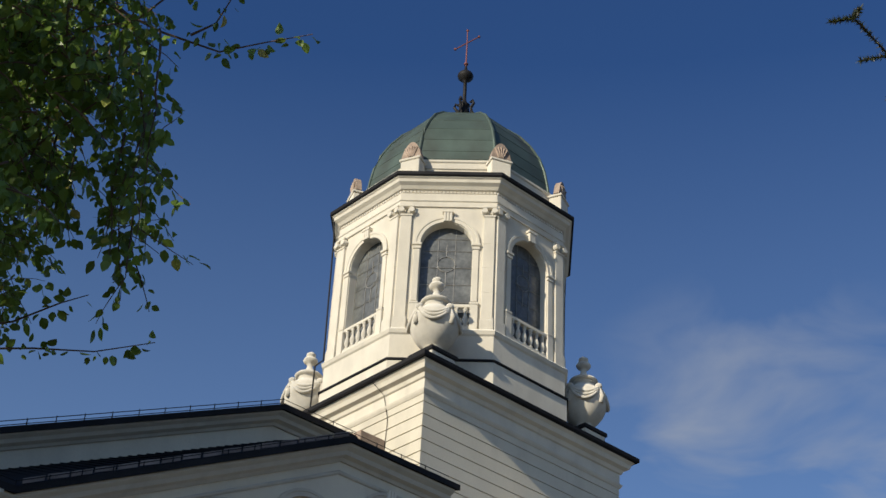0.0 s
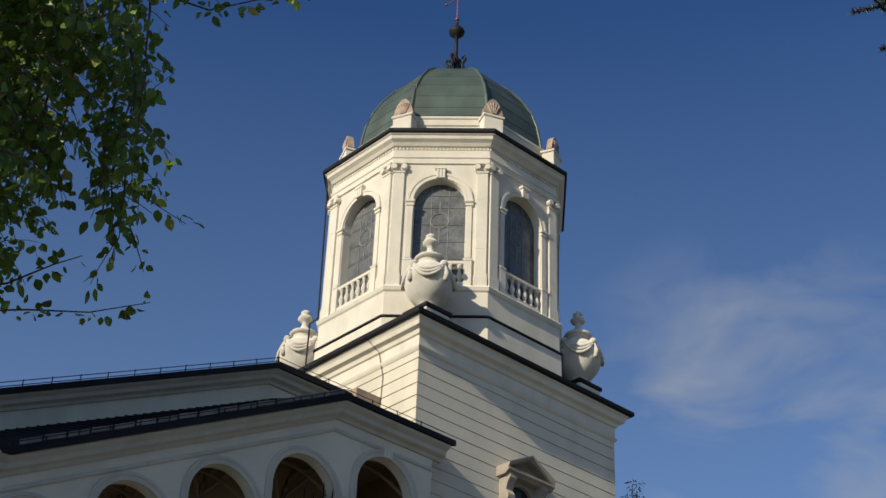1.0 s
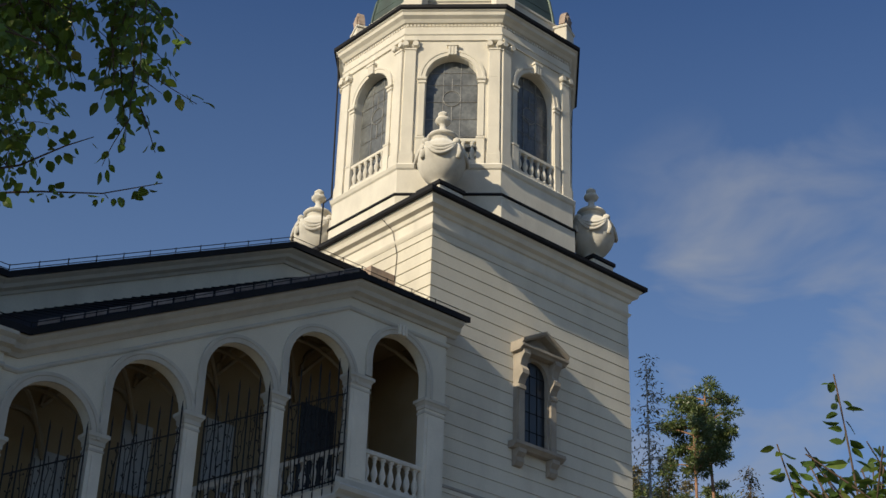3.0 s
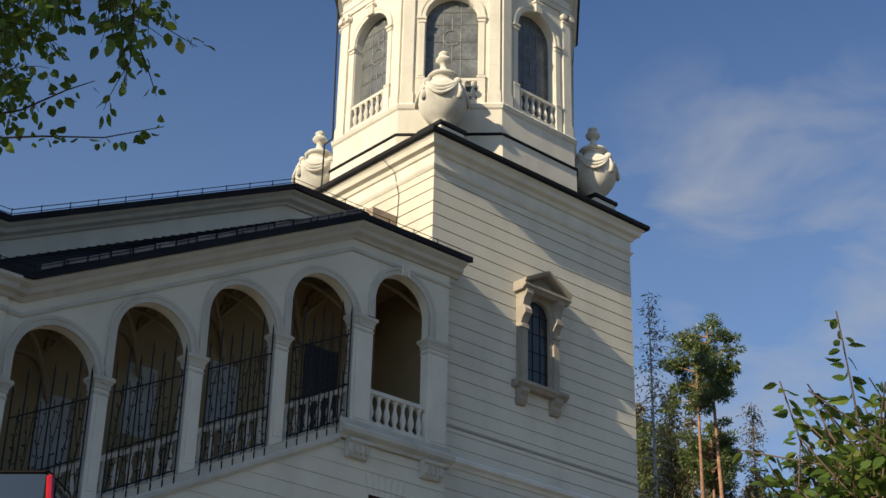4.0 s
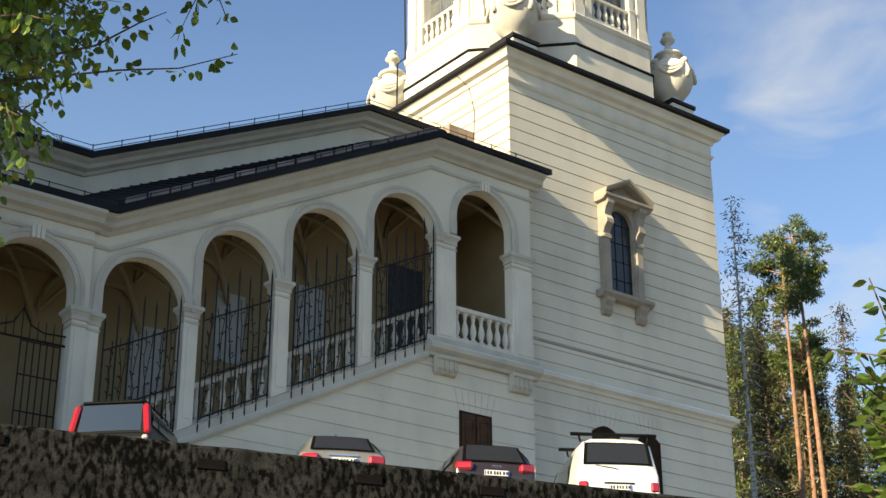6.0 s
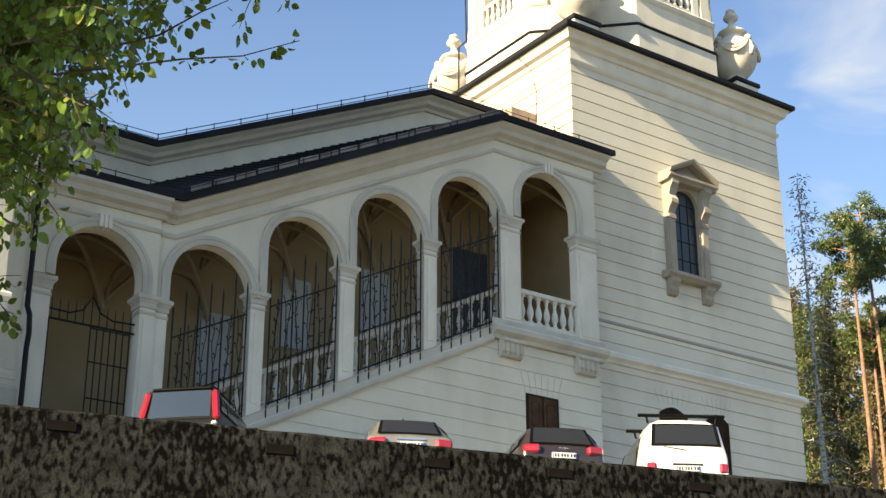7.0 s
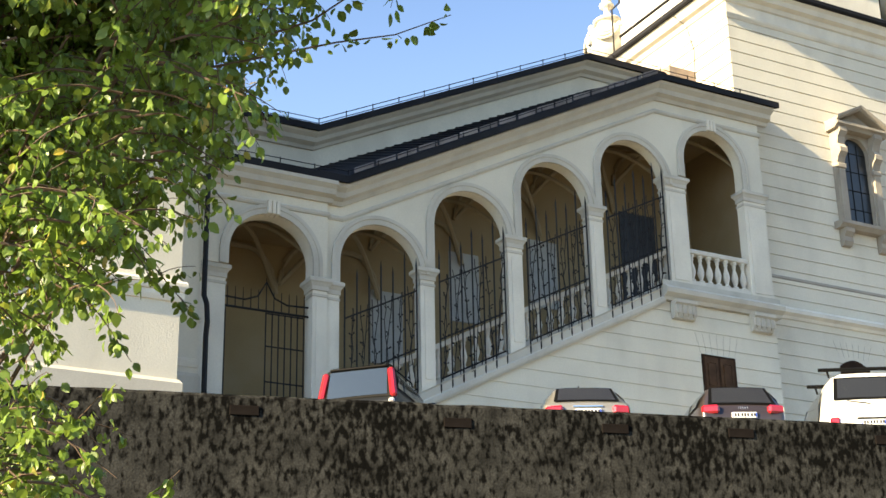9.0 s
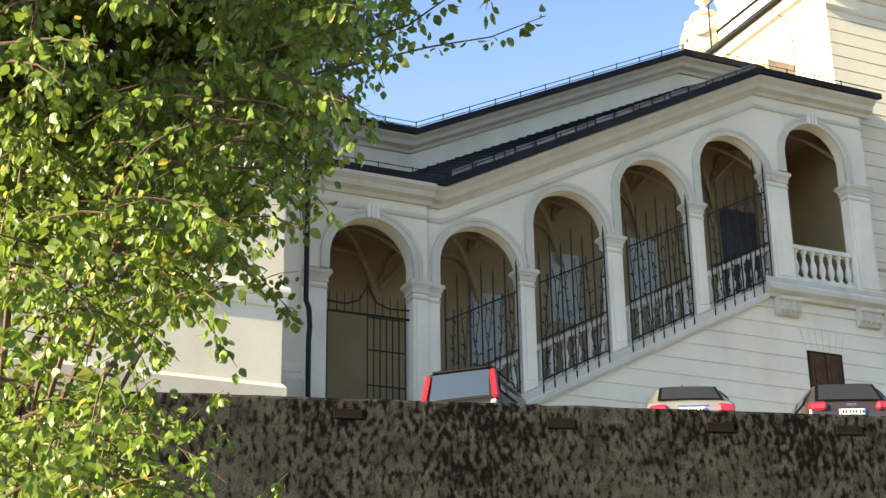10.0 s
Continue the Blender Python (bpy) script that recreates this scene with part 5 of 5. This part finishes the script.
LEAF = np.array([(0, 0, 0), (-0.30, 0.22, 0.05), (-0.36, 0.48, 0.06), (-0.2, 0.80, 0.03), (0, 1.0, -0.06), (0.2, 0.80, 0.03), (0.36, 0.48, 0.06), (0.30, 0.22, 0.05), (0, 0.5, 0.0)], float)
LEAF_FACES = [(0, 8, 2, 1), (8, 4, 3, 2), (0, 7, 6, 8), (8, 6, 5, 4)]


def leaf_mesh(name, leaves, mat, parent, narrow=1.0, label=""):
    """leaves: rows of (base, direction, size); one joined mesh with four faces a leaf."""
    rng = np.random.default_rng(len(leaves))
    verts, faces = [], []
    for p, d, size in leaves:
        d = Vector(d).normalized()
        u = d.cross(Vector(rng.normal(size=3))).normalized()
        w = u.cross(d)
        bend = rng.uniform(-0.5, 1.0)
        k = len(verts)
        for x, y2, z in LEAF:
            zz = z * bend * 2 - 0.18 * bend * y2 * y2
            verts.append(p + (u * (x * narrow) + d * y2 + w * zz) * size)
        faces += [tuple(k + i for i in f) for f in LEAF_FACES]
    me = bpy.data.meshes.new(name)
    me.from_pydata([tuple(v) for v in verts], [], faces)
    me.materials.append(mat)
    ob = new(name, me)
    ob.parent = parent
    ob["kind"] = "stuff"
    if label:
        ob["label"] = label
    return ob


def hang(leaves, wood, start, length, drift, rng, density=38, size=0.05, thick=0.006, side=True):
    """A drooping birch twig with alternate leaves and short side twigs."""
    n = max(4, int(length / 0.07))
    p = Vector(start)
    d = Vector(drift)
    pts = [p.copy()]
    for i in range(n):
        d = (d + Vector((0, 0, -0.16)) + Vector(rng.normal(0, 0.10, 3))).normalized()
        p = p + d * (length / n)
        pts.append(p.copy())
    tube(wood, pts, thick, 4, 0.0015)
    for i in range(int(length * density)):
        t = rng.uniform(0.04, 1.0) * n
        k = min(int(t), n - 1)
        q = pts[k].lerp(pts[k + 1], t - k)
        out = Vector(rng.normal(0, 1, 3)) * 0.8 + Vector((0, 0, -0.55))
        stalk = out.normalized() * rng.uniform(0.015, 0.05)
        leaves.append((q + stalk, out * 0.6 + Vector((0, 0, -0.5)), size * rng.uniform(0.65, 1.2)))
    if side and length > 0.45:
        for j in range(int(length * 4)):
            k = rng.integers(1, n)
            hang(leaves, wood, pts[k], rng.uniform(0.12, 0.32), Vector(rng.normal(0, 1, 3)), rng, density * 1.2, size, 0.003, False)


def birch():
    rng = np.random.default_rng(11)
    t = empty("birch_tree", "birch tree with drooping leafy twigs, sunlit green and yellowing leaves", "tree", at=(1.15, 7.4, ground_z(1.15, 7.4) - 0.05))
    base = Vector(t.location)
    wood, leaves = bmesh.new(), []
    trunk = [Vector((1.15, 7.4, base.z)), Vector((1.1, 7.45, 1.8)), Vector((1.0, 7.5, 3.5)), Vector((0.8, 7.6, 6.0)), Vector((0.6, 7.7, 9.0)), Vector((0.5, 7.7, 11.5))]
    bm = bmesh.new()
    tube(bm, [p - base for p in trunk], 0.13, 12, 0.02)
    part("trunk", bm, BIRCHBARK, t, smooth=True)
    limbs = []
    for az, el, r, zt in ((28.0, 43, 7.2, 3.6), (25, 38, 6.6, 3.4), (21, 44, 6.8, 4.6), (18, 30, 6.4, 2.8), (13, 27, 6.0, 2.4), (16, 22, 6.2, 2.2), (10, 20, 5.8, 2.0),
                          (19.5, 25, 7.2, 2.9), (8, 31, 6.0, 3.2), (26, 46, 7.4, 5.4)):
        e = at_angle(az, el, r)
        s = Vector((1.05, 7.5, zt))
        mid = s.lerp(e, 0.5) + Vector((0, 0, 0.30))
        pts = [s * (1 - u) ** 2 + mid * 2 * u * (1 - u) + e * u * u for u in (i / 12 for i in range(13))]
        limbs.append(pts)
        tube(wood, pts, 0.022, 6, 0.004)
    # sprays along the limbs' outer halves
    for pts in limbs:
        for i in range(5, 13):
            for _ in range(2):
                hang(leaves, wood, pts[i], rng.uniform(0.12, 0.3), Vector(rng.normal(0, 1, 3)), rng, 45, 0.05, 0.003, False)

    # two reaching twigs, leafy all along
    for row in (((18, 27.2), (21.5, 28.0), (24.5, 28.6), (27, 28.9), (29.4, 29.6)), ((21, 28.6), (23.5, 29.4), (25.2, 30.4), (26.3, 30.9)),
                ((24, 41.5), (27, 40.9), (30, 40.6), (32, 41.2), (34.4, 41.8)), ((28.5, 41), (29.6, 41.6), (30.4, 43))):
        r = rng.uniform(6.8, 7.2)
        pts = [at_angle(a, e, r) for a, e in row]
        tube(wood, pts, 0.007, 5, 0.002)
        for p, q in zip(pts, pts[1:]):
            for _ in range(int((q - p).length * 46)):
                s = p.lerp(q, rng.uniform(0, 1))
                o = Vector(rng.normal(0, 1, 3)) + Vector((0.2, 0, -0.8))
                leaves.append((s + o.normalized() * 0.03, o, 0.055 * rng.uniform(0.6, 1.15)))

    def right_edge(el):
        return float(np.interp(el, [10, 13, 16, 20, 24, 27, 30, 33, 36, 39, 42, 46], [14.8, 14.4, 14.4, 16.7, 18.3, 19.6, 21.2, 22.2, 24.0, 24.6, 24.2, 24.0]))
    # the low, dense side of the crown
    for i in range(560):
        el = rng.uniform(9, 33)
        az = right_edge(el) - (abs(rng.normal(0, 1)) * 5.5 if i % 2 else rng.uniform(0, 17))
        if az < 6.2 - 0.12 * (el - 9) or (14.0 < el < 18.0 and rng.uniform() < 0.55):
            continue
        r = rng.uniform(5.4, 8.2)
        hang(leaves, wood, at_angle(az - 0.6, el + 1.8, r), rng.uniform(0.25, 0.6), Vector((rng.normal(0.2, 0.6), rng.normal(0, 0.6), 0.2)), rng, 60, 0.048)
    # shaded inner side, farther back
    for i in range(640):
        el = rng.uniform(19, 34)
        az = rng.uniform(4.5, right_edge(el) - 1.0)
        hang(leaves, wood, at_angle(az, el + 1.5, rng.uniform(7.6, 9.4)), rng.uniform(0.3, 0.7), Vector((rng.normal(0, 0.6), rng.normal(0, 0.6), 0.2)), rng, 58, 0.049)
    for i in range(420):
        el = rng.uniform(24, 35)
        az = rng.uniform(5.0, right_edge(el) - 0.8)
        hang(leaves, wood, at_angle(az, el + 1.0, rng.uniform(7.4, 9.0)), rng.uniform(0.3, 0.7), Vector((rng.normal(0, 0.6), rng.normal(0, 0.6), 0.2)), rng, 50, 0.052)
    # unseen far side beyond the trunk, big-leaved, added to shade the near crown
    for i in range(620):
        x = rng.uniform(-4.6, 0.1)
        p = Vector((x, rng.uniform(3.4, 9.4), 4.1 + 0.42 * (2.0 - x) + rng.uniform(0, 1.9)))
        hang(leaves, wood, p, rng.uniform(0.3, 0.8), Vector((rng.normal(0, 0.6), rng.normal(0, 0.6), 0.2)), rng, 48, 0.085)
    # the high side
    for _ in range(330):
        el = rng.uniform(33, 47)
        az = right_edge(el) - abs(rng.normal(0, 1)) * 4.0
        if az < 16:
            continue
        r = rng.uniform(6.2, 8.4)
        hang(leaves, wood, at_angle(az, el + 1, r), rng.uniform(0.25, 0.6), Vector((rng.normal(0, 0.5), rng.normal(0, 0.5), 0.1)), rng, 48, 0.055)
    # long hanging strands
    for az, e0, e1 in ((26.9, 41, 29.0), (26.5, 40, 29.6), (27.2, 38, 30.0), (26.2, 40, 31), (26.8, 36, 28.7), (27.4, 34.5, 29.4), (26.6, 40, 34), (25.8, 41, 35), (24.2, 38, 31.2), (23.4, 37, 30.4), (22.8, 36, 29.4), (24.8, 40, 33), (27.0, 36, 30.2), (26.3, 37, 30.5), (27.4, 33.5, 29.2)):
        r = rng.uniform(6.6, 7.4)
        a = at_angle(az + 0.1, e0, r)
        length = a.z - at_angle(az, e1 + 0.3, r).z
        hang(leaves, wood, a, length, Vector((0.05, 0.02, -1)), rng, 40, 0.055)
    tagged(part("branchwork", wood, TWIG, t), kind="stuff").matrix_local = Matrix.Translation(-base)
    ob = leaf_mesh("crown", leaves, BIRCHLEAF, t, 1.0)
    ob.matrix_local = Matrix.Translation(-base)


birch()


def cherry():
    rng = np.random.default_rng(5)
    b = at_angle(58.5, 5, 6.0)
    b.z = ground_z(b.x, b.y) - 0.05
    t = empty("cherry_shrub", "young cherry tree with large drooping green leaves", "tree", at=b)
    wood, leaves = bmesh.new(), []

    def stem(pts, r0, density, size, clear=0.0):
        tube(wood, [p - b for p in pts], r0, 6, 0.003)
        n = len(pts) - 1
        L = sum((q - p).length for p, q in zip(pts, pts[1:]))
        for i in range(int(L * density)):
            u = clear + (1 - clear) * (i + rng.uniform(0, 0.6)) / (L * density)
            k = min(int(u * n), n - 1)
            p = pts[k].lerp(pts[k + 1], u * n - k)
            side = Vector((1 if i % 2 else -1, rng.normal(0, 0.6), rng.normal(-0.1, 0.35)))
            leaves.append((p - b + side.normalized() * 0.015, side + Vector((0, 0, -0.25)), size * rng.uniform(0.7, 1.15)))
    for a0, e0, a1, e1, r in ((58.2, 6, 57.3, 23.0, 5.9), (58, 6, 54.9, 20.6, 6.0), (58, 6, 54.2, 17.7, 6.1), (58.3, 6, 59.8, 20, 5.8), (58.4, 6, 61, 22, 6.3), (58, 6, 56.4, 19.2, 6.3), (58.2, 6, 54.6, 15.2, 5.9), (58.4, 6, 57.9, 18.0, 5.7), (58.5, 6, 63, 17, 6)):
        s, e = b.lerp(at_angle(a0, e0, r), 0.9), at_angle(a1, e1, r)
        c = s.lerp(e, 0.55) + Vector((0.1, 0, 0.22 if e1 < 18.5 else 0.05))
        stem([s * (1 - u) ** 2 + c * 2 * u * (1 - u) + e * u * u for u in (i / 12 for i in range(13))], 0.009, 40, 0.078, 0.2)
    for _ in range(40):
        e = at_angle(rng.uniform(55.2, 61), rng.uniform(13.5, 19.8), rng.uniform(5.5, 6.6))
        s = b.lerp(e, 0.45)
        c = s.lerp(e, 0.5) + Vector((rng.normal(0, 0.1), rng.normal(0, 0.1), 0.12))
        stem([s * (1 - u) ** 2 + c * 2 * u * (1 - u) + e * u * u for u in (i / 10 for i in range(11))], 0.008, 44, 0.078, 0.15)
    for _ in range(620):
        az, el = rng.uniform(54.6, 64), rng.uniform(7, 18.5)
        if el > 13 + (az - 54.8) * 3:
            continue
        s = at_angle(az, el, rng.uniform(5.4, 6.8))
        e = s + Vector((rng.normal(0, 0.16), rng.normal(0, 0.16), rng.uniform(0.05, 0.3)))
        stem([s, s.lerp(e, 0.5), e], 0.004, 40, 0.075)
    tagged(part("stemwork", wood, TWIG, t), kind="stuff")
    leaf_mesh("leaves", leaves, SHRUBLEAF, t, 0.62)


cherry()


def blades(clumps, per, size, spread, rng, flat=1.0, down=0.0):
    """Tufts of narrow needle sprays: rows for one joined mesh."""
    verts, faces = [], []
    for c, r in clumps:
        for _ in range(per):
            d = Vector(rng.normal(size=3))
            d.normalize()
            p = c + Vector((d.x, d.y, d.z * flat)) * r * spread * rng.uniform(0.35, 1.0)
            o = (d + Vector(rng.normal(0, 0.5, 3)) + Vector((0, 0, -down))).normalized()
            s = o.cross(Vector(rng.normal(size=3))).normalized() * size * 0.22
            k = len(verts)
            L = size * rng.uniform(0.6, 1.3)
            verts += [p - s, p + s, p + o * L + s * 0.4, p + o * L - s * 0.4]
            faces.append((k, k + 1, k + 2, k + 3))
    return verts, faces


def foliage(name, vf, mat, parent):
    me = bpy.data.meshes.new(name)
    me.from_pydata([tuple(v) for v in vf[0]], [], vf[1])
    me.materials.append(mat)
    ob = new(name, me)
    ob.parent = parent
    ob["kind"] = "stuff"
    return ob


def pine(at, height, seed, label, depth=0.17, reach=1.3):
    rng = np.random.default_rng(seed)
    t = empty("pine_tree", label, "tree", "trees of the wood", at=at)
    bm = bmesh.new()
    lean = Vector((rng.normal(0, 0.4), rng.normal(0, 0.4), 0))
    tr = [Vector((0, 0, 0)) + lean * (i / 8) ** 2 + Vector((0, 0, height * i / 8)) for i in range(9)]
    tube(bm, tr, 0.19, 10, 0.04)
    part("trunk", bm, PINEBARK, t, smooth=True)
    wood = bmesh.new()
    clumps = []
    tiers = sorted(1 - depth * rng.uniform(0.02, 1) for _ in range(22))
    for f in tiers:
        s = tr[0].lerp(tr[-1], f)
        a = rng.uniform(0, 2 * math.pi)
        u = (1 - f) / depth
        L = reach * (0.35 + 0.95 * math.sin(math.pi * min(0.25 + 0.6 * u, 1.0))) * rng.uniform(0.6, 1.0)
        e = s + Vector((math.cos(a), math.sin(a), rng.uniform(0.0, 0.35))) * L
        tube(wood, [s, s.lerp(e, 0.5) + Vector((0, 0, 0.12)), e], 0.05, 5, 0.012)
        for j in range(4):
            clumps.append((s.lerp(e, 0.45 + 0.2 * j) + Vector(rng.normal(0, 0.16, 3)), rng.uniform(0.22, 0.42)))
    clumps.append((tr[-1], 0.5))
    for i in range(8):
        f = rng.uniform(0.3, 0.55)
        s = tr[0].lerp(tr[-1], f)
        a = rng.uniform(0, 2 * math.pi)
        tube(wood, [s, s + Vector((math.cos(a), math.sin(a), -0.1)) * rng.uniform(0.6, 1.6)], 0.03, 4, 0.008)
    tagged(part("limbwork", wood, PINEBARK, t), kind="stuff")
    foliage("crown", blades(clumps, 85, 0.15, 1.15, rng, 0.5), NEEDLE, t)
    return t


def conifer(at, height, seed, label, mat, width=0.2, per=10, size=0.5, gap=0.0, bark=None):
    """A tree with whorls of drooping boughs: dense for a spruce, airy for a larch."""
    rng = np.random.default_rng(seed)
    t = empty("conifer_tree", label, "tree", "trees of the wood", at=at)
    bm = bmesh.new()
    tube(bm, [(0, 0, 0), (0, 0, height * 0.5), (0, 0, height)], 0.16, 8, 0.015)
    part("trunk", bm, bark or TWIG, t)
    wood = bmesh.new()
    clumps = []
    n = int(height * (5 - 2.5 * gap))
    for i in range(n):
        f = 0.08 + 0.92 * (i + rng.uniform(0, 1)) / n
        L = width * height * (1.0 - f) ** 0.8 * rng.uniform(0.6, 1.15) + 0.25
        a = rng.uniform(0, 2 * math.pi)
        s = Vector((0, 0, height * f))
        d = Vector((math.cos(a), math.sin(a), 0))
        e = s + d * L + Vector((0, 0, -0.28 * L))
        tube(wood, [s, s + d * L * 0.5 + Vector((0, 0, 0.03 * L)), e], 0.035, 4, 0.006)
        m = max(2, int(L * 1.8))
        for j in range(m):
            clumps.append((s.lerp(e, (j + 0.7) / m), 0.45))
    tagged(part("boughwork", wood, bark or TWIG, t), kind="stuff")
    foliage("crown", blades(clumps, per, size, 1.0, rng, 0.7, 0.6), mat, t)
    return t


def stand(az, el_top, r):
    """Foot and height of a tree whose top stands at that height angle."""
    p = at_angle(az, 0, r)
    top = 1.6 + r * math.tan(math.radians(el_top))
    return (p.x, p.y, LOT - 0.1), top - LOT + 0.1


pine(*stand(52.5, 22.8, 68), 21, "tall pine with orange trunk and rounded crown")
pine(*stand(51.65, 21.2, 66), 22, "tall pine with orange trunk and a broken crown", 0.13, 1.3)
pine(*stand(52.05, 18.9, 71), 23, "slender pine with a sunlit orange trunk")
conifer(*stand(49.9, 23.9, 60), 31, "sparse grey larch with thin bare twigs", LARCHLEAF, 0.085, 10, 0.15, 0.0, BIRCHBARK)
conifer(*stand(53.7, 19.8, 74), 32, "airy yellow-green larch at the wood's edge", LARCHLEAF, 0.08, 16, 0.16, 0.1)
protos = [conifer(*stand(50.6, 20.4, 72), 33, "dense dark spruce at the wood's edge", DARKNEEDLE, 0.085, 30, 0.19),
          conifer(*stand(49.3, 20.0, 76), 34, "dark spruce with brownish drooping boughs", LARCHLEAF, 0.085, 28, 0.18),
          conifer(*stand(51.9, 18.6, 78), 35, "dense green fir behind the pines", NEEDLE, 0.09, 28, 0.19)]
protos_h = [stand(50.6, 20.4, 72)[1], stand(49.3, 20.0, 76)[1], stand(51.9, 18.6, 78)[1]]
rng = np.random.default_rng(77)
for i in range(84):
    az, r = rng.uniform(47.5, 66), rng.uniform(70, 100)
    top = float(np.interp(az, [47.5, 50.5, 52, 54, 56, 60, 66], [19.2, 19.0, 18.0, 16.8, 16.2, 17, 18])) + rng.normal(0, 0.8)
    foot, h = stand(az, top, r)
    src = protos[i % 3]
    c = copy_thing(src, Matrix.Translation(foot) @ Matrix.Rotation(rng.uniform(0, 6.28), 4, "Z"))
    k = h / protos_h[i % 3]
    c.scale = (k, k, k)
# bare tree top behind the loggia roofs
conifer(*stand(20.7, 27.3, 62), 41, "pale bare larch behind the church roof", LARCHLEAF, 0.10, 3, 0.3, 0.8)


def spruce_branch():
    rng = np.random.default_rng(9)
    f = at_angle(70, 0, 9.5)
    z0 = ground_z(f.x, f.y) - 0.05
    t = empty("spruce_tree", "spruce tree with short dark needles on a reaching branch", "tree", at=(f.x, f.y, z0))
    b = Vector(t.location)
    bm = bmesh.new()
    tube(bm, [(0, 0, 0), (0, 0, 7), (0, 0, 14)], 0.22, 10, 0.05)
    part("trunk", bm, TWIG, t)
    wood = bmesh.new()
    verts, faces = [], []

    def needles(p, q, n):
        for _ in range(n):
            s = p.lerp(q, rng.uniform(0, 1))
            o = ((q - p).normalized() * 0.8 + Vector(rng.normal(0, 0.8, 3))).normalized()
            w = o.cross(Vector(rng.normal(size=3))).normalized() * 0.0035
            k = len(verts)
            e = s + o * rng.uniform(0.022, 0.036)
            verts.extend([s - w, s + w, e])
            faces.append((k, k + 1, k + 2))
    root = Vector((0, 0, at_angle(64, 41.5, 8).z - b.z - 0.3))
    tip = at_angle(61.1, 42.0, 8.0) - b
    pts = [root.lerp(tip, i / 10) + Vector((0, 0, 0.15 * math.sin(math.pi * i / 10))) for i in range(11)]
    tube(wood, pts, 0.02, 5, 0.004)
    for i in range(4, 11):
        for s in (-1, 1):
            d = (pts[10] - pts[9]).normalized()
            e = pts[i] + (d + Vector((0, 0, -0.5)) + s * d.cross(Vector((0, 0, 1))) * 0.8) * (0.10 + 0.03 * (10 - i))
            tube(wood, [pts[i], e], 0.004, 4, 0.002)
            needles(pts[i], e, 220)
        needles(pts[i - 1], pts[i], 260)
    tagged(part("branchwork", wood, TWIG, t), kind="stuff")
    foliage("needles", (verts, faces), DARKNEEDLE, t)


spruce_branch()
